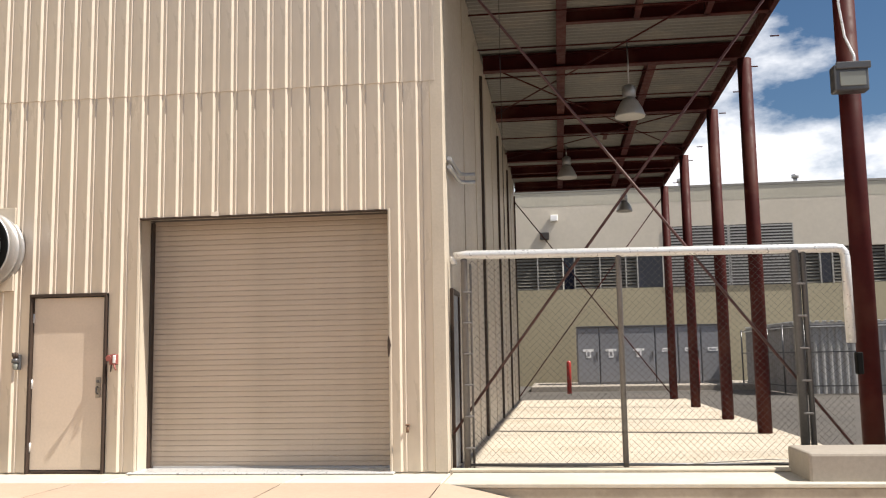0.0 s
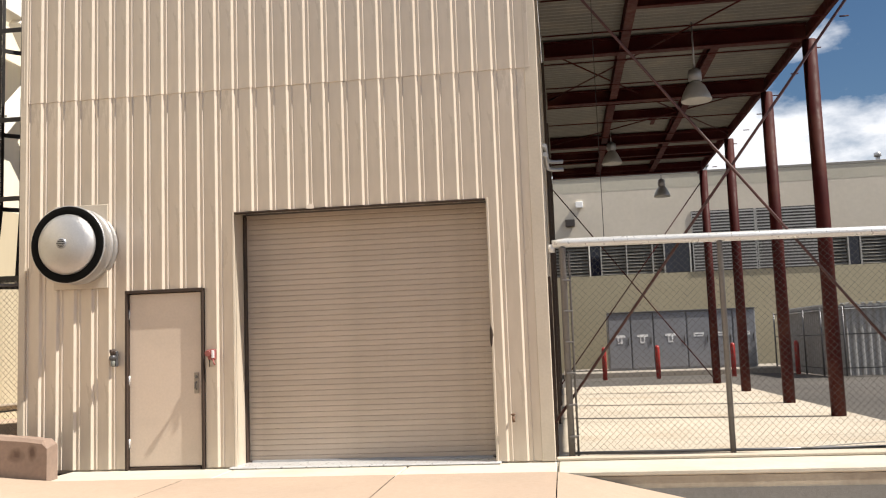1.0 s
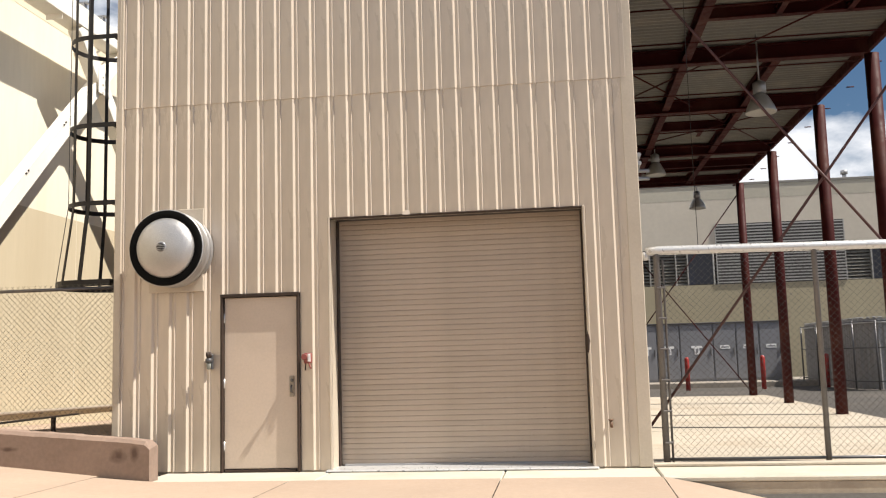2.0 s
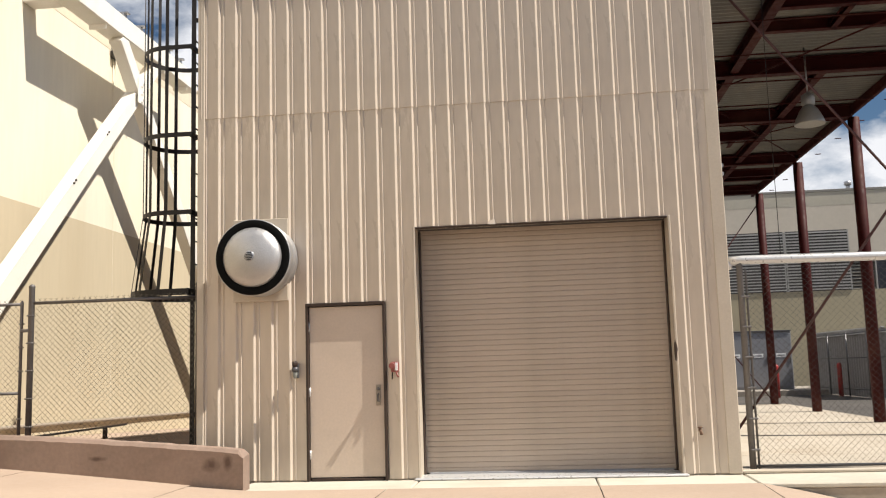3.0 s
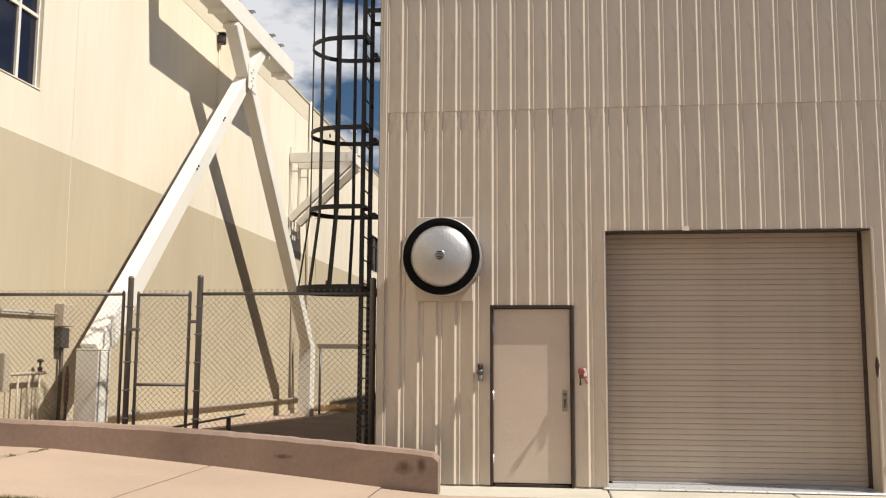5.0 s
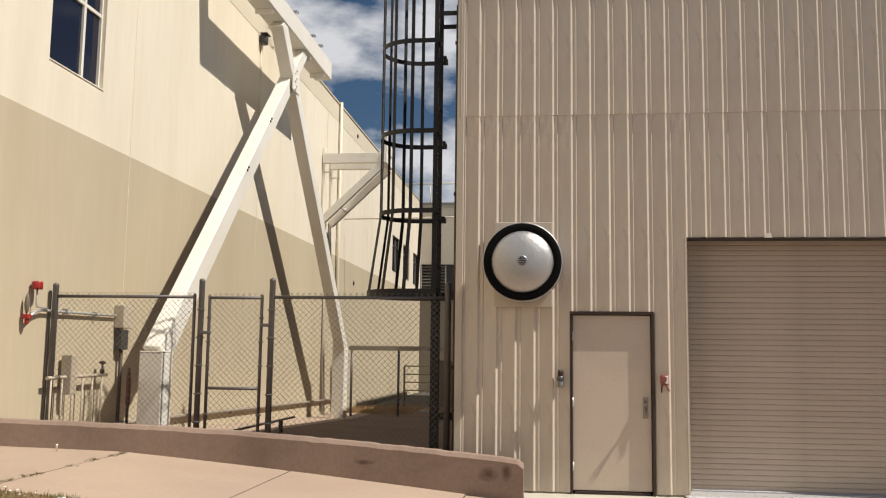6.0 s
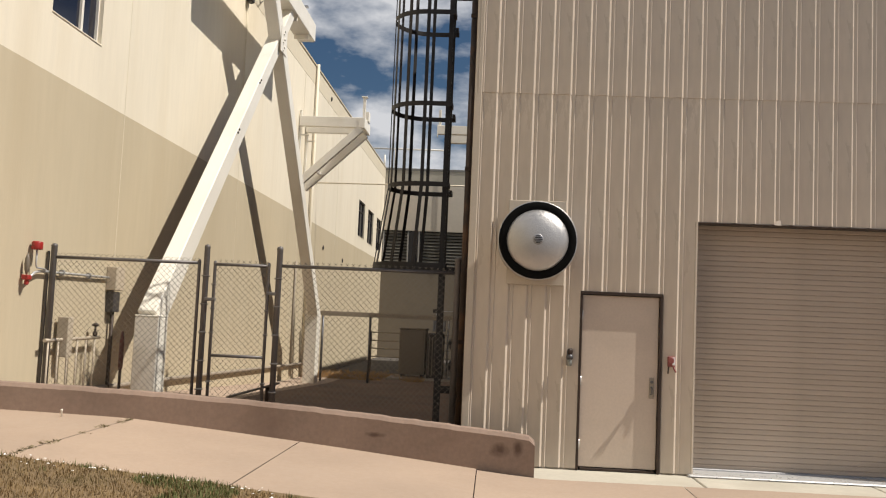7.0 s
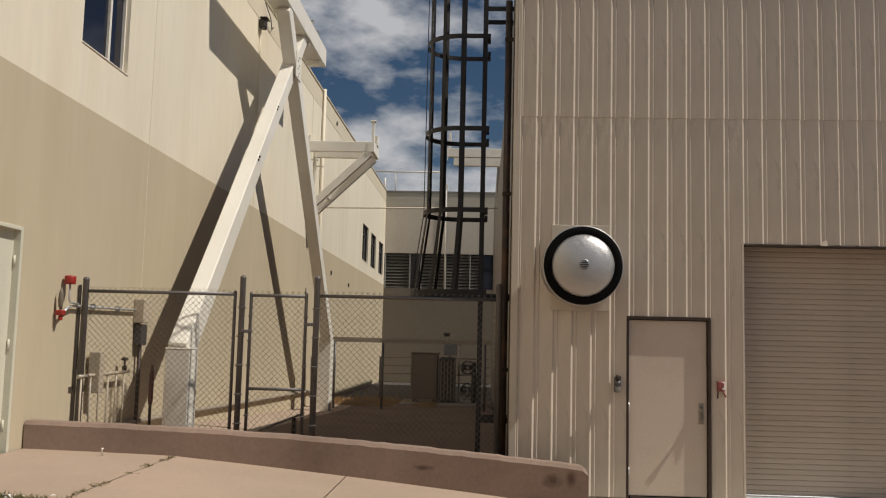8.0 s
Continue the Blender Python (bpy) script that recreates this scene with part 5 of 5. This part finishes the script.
part("lower_box", bevelled(boxes((WX + 0.008, WX + 0.13, 12.38, 12.6, 1.6, 1.9)), 0.01), M_DARK, jb)
part("conduit", tube(bmesh.new(), [(WX + 0.07, 12.5, 1.6), (WX + 0.07, 12.5, 0.2)], 0.03), M_FRAME, jb)
pm = thing("pipe_manifold", "row of grey pipes and valves on the wall", "pipes")
part("header", tube(bmesh.new(), [(WX + 0.12, 10.4, 1.22), (WX + 0.12, 12.0, 1.24)], 0.024), M_PAINTP, pm)
for i in range(6):
    y = 10.5 + i * 0.27
    part("riser", tube(bmesh.new(), [(WX + 0.12, y, 0.2), (WX + 0.12, y, 1.22)], 0.015), M_PAINTP, pm)
part("valve", lathe(bmesh.new(), [(0.03, 0), (0.035, 0.05), (0.015, 0.07), (0.015, 0.13), (0.05, 0.14), (0.05, 0.16), (0.02, 0.18)], (WX + 0.12, 11.85, 1.26), "z", 12), M_FRAME, pm)
part("box", bevelled(boxes((WX + 0.05, WX + 0.2, 10.85, 11.0, 1.0, 1.52)), 0.01), M_PAINTP, pm)

# pipes on the side wall under the canopy
sp = thing("conduit", "bent grey conduit stubs on the canopy wall", "conduit")
for z in (3.57, 3.47):
    part("pipe", tube(bmesh.new(), [(FX1 + 0.05, 10.35, z), (FX1 + 0.06, 11.2, z + 0.01), (FX1 + 0.08, 11.34, z + 0.01), (FX1 + 0.14, 11.40, z + 0.01), (FX1 + 0.26, 11.41, z + 0.01)], 0.026), M_GALV, sp)

# pipe frame on the shed roof
pf = thing("roof_pipe_frame", "white pipe frame standing on the shed roof", "pipe frame")
part("post", tube(bmesh.new(), [(-6.95, 14, 6.32), (-6.95, 14, 9.2)], 0.06), M_WHITE, pf)
part("post", tube(bmesh.new(), [(-4.4, 14, 6.32), (-4.4, 14, 9.2)], 0.06), M_WHITE, pf)
part("diagonal", tube(bmesh.new(), [(-6.95, 14, 8.93), (-4.4, 14, 6.83)], 0.04), M_WHITE, pf)
part("diagonal", tube(bmesh.new(), [(-6.95, 14.09, 6.83), (-4.4, 14.09, 8.93)], 0.04), M_WHITE, pf)

mast = thing("roof_mast", "thin dark mast on the shed roof", "mast", bm=tube(bmesh.new(), [(-5.7, 13, 6.31), (-5.7, 13, 9.4)], 0.02, 8), material=M_BLACK)
# low pipes along the foot of the stucco wall
lp = thing("low_pipe", "dark olive pipe running low along the stucco wall", "pipe")
part("pipe", tube(bmesh.new(), [(WX + 0.06, y, lerp(0.53, 0.27, (y - 12) / 15)) for y in (11.0, 15.0, 19.0, 23.0, 27.1)], 0.035), M_BRAIL, lp)
for y in (12.5, 17.5, 22.5):
    part("clip", boxes((WX + 0.005, WX + 0.06, y - 0.02, y + 0.02, lerp(0.53, 0.27, (y - 12) / 15) - 0.06, lerp(0.53, 0.27, (y - 12) / 15) - 0.03)), M_BROWN, lp)
# thin dark upright line on the wall near the far pier
wc = thing("conduit", "thin dark upright line on the stucco wall", "conduit")
part("pipe", tube(bmesh.new(), [(WX + 0.04, 24.9, 0.0), (WX + 0.04, 24.9, 3.2)], 0.03, 8), M_BRAIL, wc)
lp = thing("low_rail", "short rusty rail on a single post", "railing")
part("rail", bevelled(boxes((-11.13, -11.09, 12.4, 15.6, 0.44, 0.475))), M_BRAIL, lp)
for y in (14.78,):
    part("post", boxes((-11.14, -11.08, y - 0.03, y + 0.03, gz(-11.1, y) - 0.02, 0.44)), M_FRAME, lp)
rp = thing("indicator_post", "dark red valve indicator post by the wall", "valve post")
part("pole", tube(bmesh.new(), [(-12.55, 12.0, gz(-12.55, 12.0) - 0.02), (-12.55, 12.0, 0.82)], 0.022, 8), M_FRAME, rp)
part("body", lathe(bmesh.new(), [(0.022, 0.80), (0.034, 0.84), (0.034, 1.2), (0.026, 1.24), (0.015, 1.34)], (-12.55, 12.0, 0), "z", 12), M_MAROON, rp)
stub = thing("pipe_stub", "small white pipe stub at the foot of the kerb", "pipe",
             bm=lathe(bmesh.new(), [(0.010, 0.0), (0.010, 0.07), (0.014, 0.075), (0.011, 0.09)], (-12.02, 9.18, gz(-12.02, 9.18)), "z", 10), material=M_WHITE)

# ---- grass ----
rng = np.random.default_rng(4)


def lawn(x, y):
    """How far inside the lawn a place is."""
    edge = 6.75 - 0.16 * max(0.0, x + 9.8) ** 2
    return edge - y


struct("lawn", "dry patchy lawn soil", "ground", sheet(span(-12.97, -7.47, 14), span(1.3, 6.76, 16), 0.012), M_SOIL)


def blades(name, label, count, material, low, high, pick):
    verts, faces = [], []
    while len(faces) < count:
        x, y = rng.uniform(-12.95, -7.6), rng.uniform(4.2, 6.8)
        d = lawn(x, y)
        if d < 0 or not pick(x, y, d):
            continue
        z, h, a = gz(x, y), rng.uniform(low, high), rng.uniform(0, math.tau)
        lean = rng.uniform(0, 0.7) * h
        dx, dy = math.cos(a), math.sin(a)
        w = 0.006
        k = len(verts)
        verts += [(x - dy * w, y + dx * w, z), (x + dy * w, y - dx * w, z), (x + dx * lean, y + dy * lean, z + h)]
        faces.append((k, k + 1, k + 2))
    me = bpy.data.meshes.new(name)
    me.from_pydata(verts, [], faces)
    me.materials.append(material)
    tagged(new(name, me), label, "grass", "", "stuff")


clump = lambda x, y: noise.noise((x * 1.1, y * 1.5, 3.0))
blades("dry_grass", "dry straw-coloured grass blades", 34000, M_GRASS, 0.02, 0.055, lambda x, y, d: True)
blades("green_grass", "green grass tufts along the sidewalk edge", 6000, M_BLADE, 0.02, 0.07, lambda x, y, d: clump(x, y) > 0.34 or (d < 0.26 and clump(x * 1.6, y) > 0.08) or (x + 9.75) ** 2 * 3 + (y - 6.55) ** 2 * 9 < 0.5)
verts, faces, dry_verts, dry_faces = [], [], [], []
M_STRAW = mat("straw", (0.34, 0.21, 0.09), 0.9, vary=0.25, bump=0)
for i in range(420):
    y = 6.9 + 2.6 * rng.random()
    x = -11.35 + rng.normal(0, 0.025)
    if noise.noise((y * 2.2, 7.0, 1.0)) < 0.0:
        continue
    z, k, h, a = gz(x, min(y, 9.34)) + 0.004, len(verts), rng.uniform(0.008, 0.028), rng.uniform(0, math.tau)
    verts += [(x - 0.006, y, z), (x + 0.006, y, z), (x + math.cos(a) * 0.04, y + math.sin(a) * 0.04, z + h)]
    faces.append((k, k + 1, k + 2))
for i in range(5200):
    x, y = rng.uniform(-12.9, -9.0), 26.2 + abs(rng.normal(0, 1.6))
    if noise.noise((x * 1.3, y * 0.9, 2.0)) + 0.12 * (-10.8 - x) < 0.05:
        continue
    z, k, h, a = gz(x, y), len(verts), rng.uniform(0.03, 0.15), rng.uniform(0, math.tau)
    weeds_far = (x - 0.012, y, z), (x + 0.012, y, z), (x + math.cos(a) * 0.08, y + math.sin(a) * 0.08, z + h)
    dry_verts += weeds_far
    dry_faces.append((len(dry_verts) - 3, len(dry_verts) - 2, len(dry_verts) - 1))
me = bpy.data.meshes.new("dry_weeds")
me.from_pydata(dry_verts, [], dry_faces)
me.materials.append(M_STRAW)
tagged(new("dry_weeds", me), "dry orange-brown weeds at the end of the alley", "weeds", "", "stuff")
me = bpy.data.meshes.new("joint_weeds")
me.from_pydata(verts, [], faces)
me.materials.append(M_WEED)
tagged(new("joint_weeds", me), "weeds growing in a sidewalk joint", "weeds", "", "stuff")
verts, faces = [], []
for i in range(64):
    x = rng.choice((-12.4, -12.05, -11.7, -11.35, -10.9, -10.5, -9.9, -9.2)) + rng.normal(0, 0.12)
    y = 6.75 - 0.16 * max(0.0, x + 9.8) ** 2 - abs(rng.normal(0, 0.14)) - 0.02
    z, k = gz(x, y) + rng.uniform(0.03, 0.06), len(verts)
    s = rng.uniform(0.008, 0.021)
    verts += [(x - s, y, z - s * 0.4), (x, y - s, z), (x + s, y, z - s * 0.2), (x, y + s, z), (x, y, z + s * 0.3)]
    faces += [(k, k + 1, k + 4), (k + 1, k + 2, k + 4), (k + 2, k + 3, k + 4), (k + 3, k, k + 4)]
me = bpy.data.meshes.new("white_flowers")
me.from_pydata(verts, [], faces)
me.materials.append(M_FLOWER)
tagged(new("white_flowers", me), "small white flowers in the lawn edge", "flowers", "", "stuff")
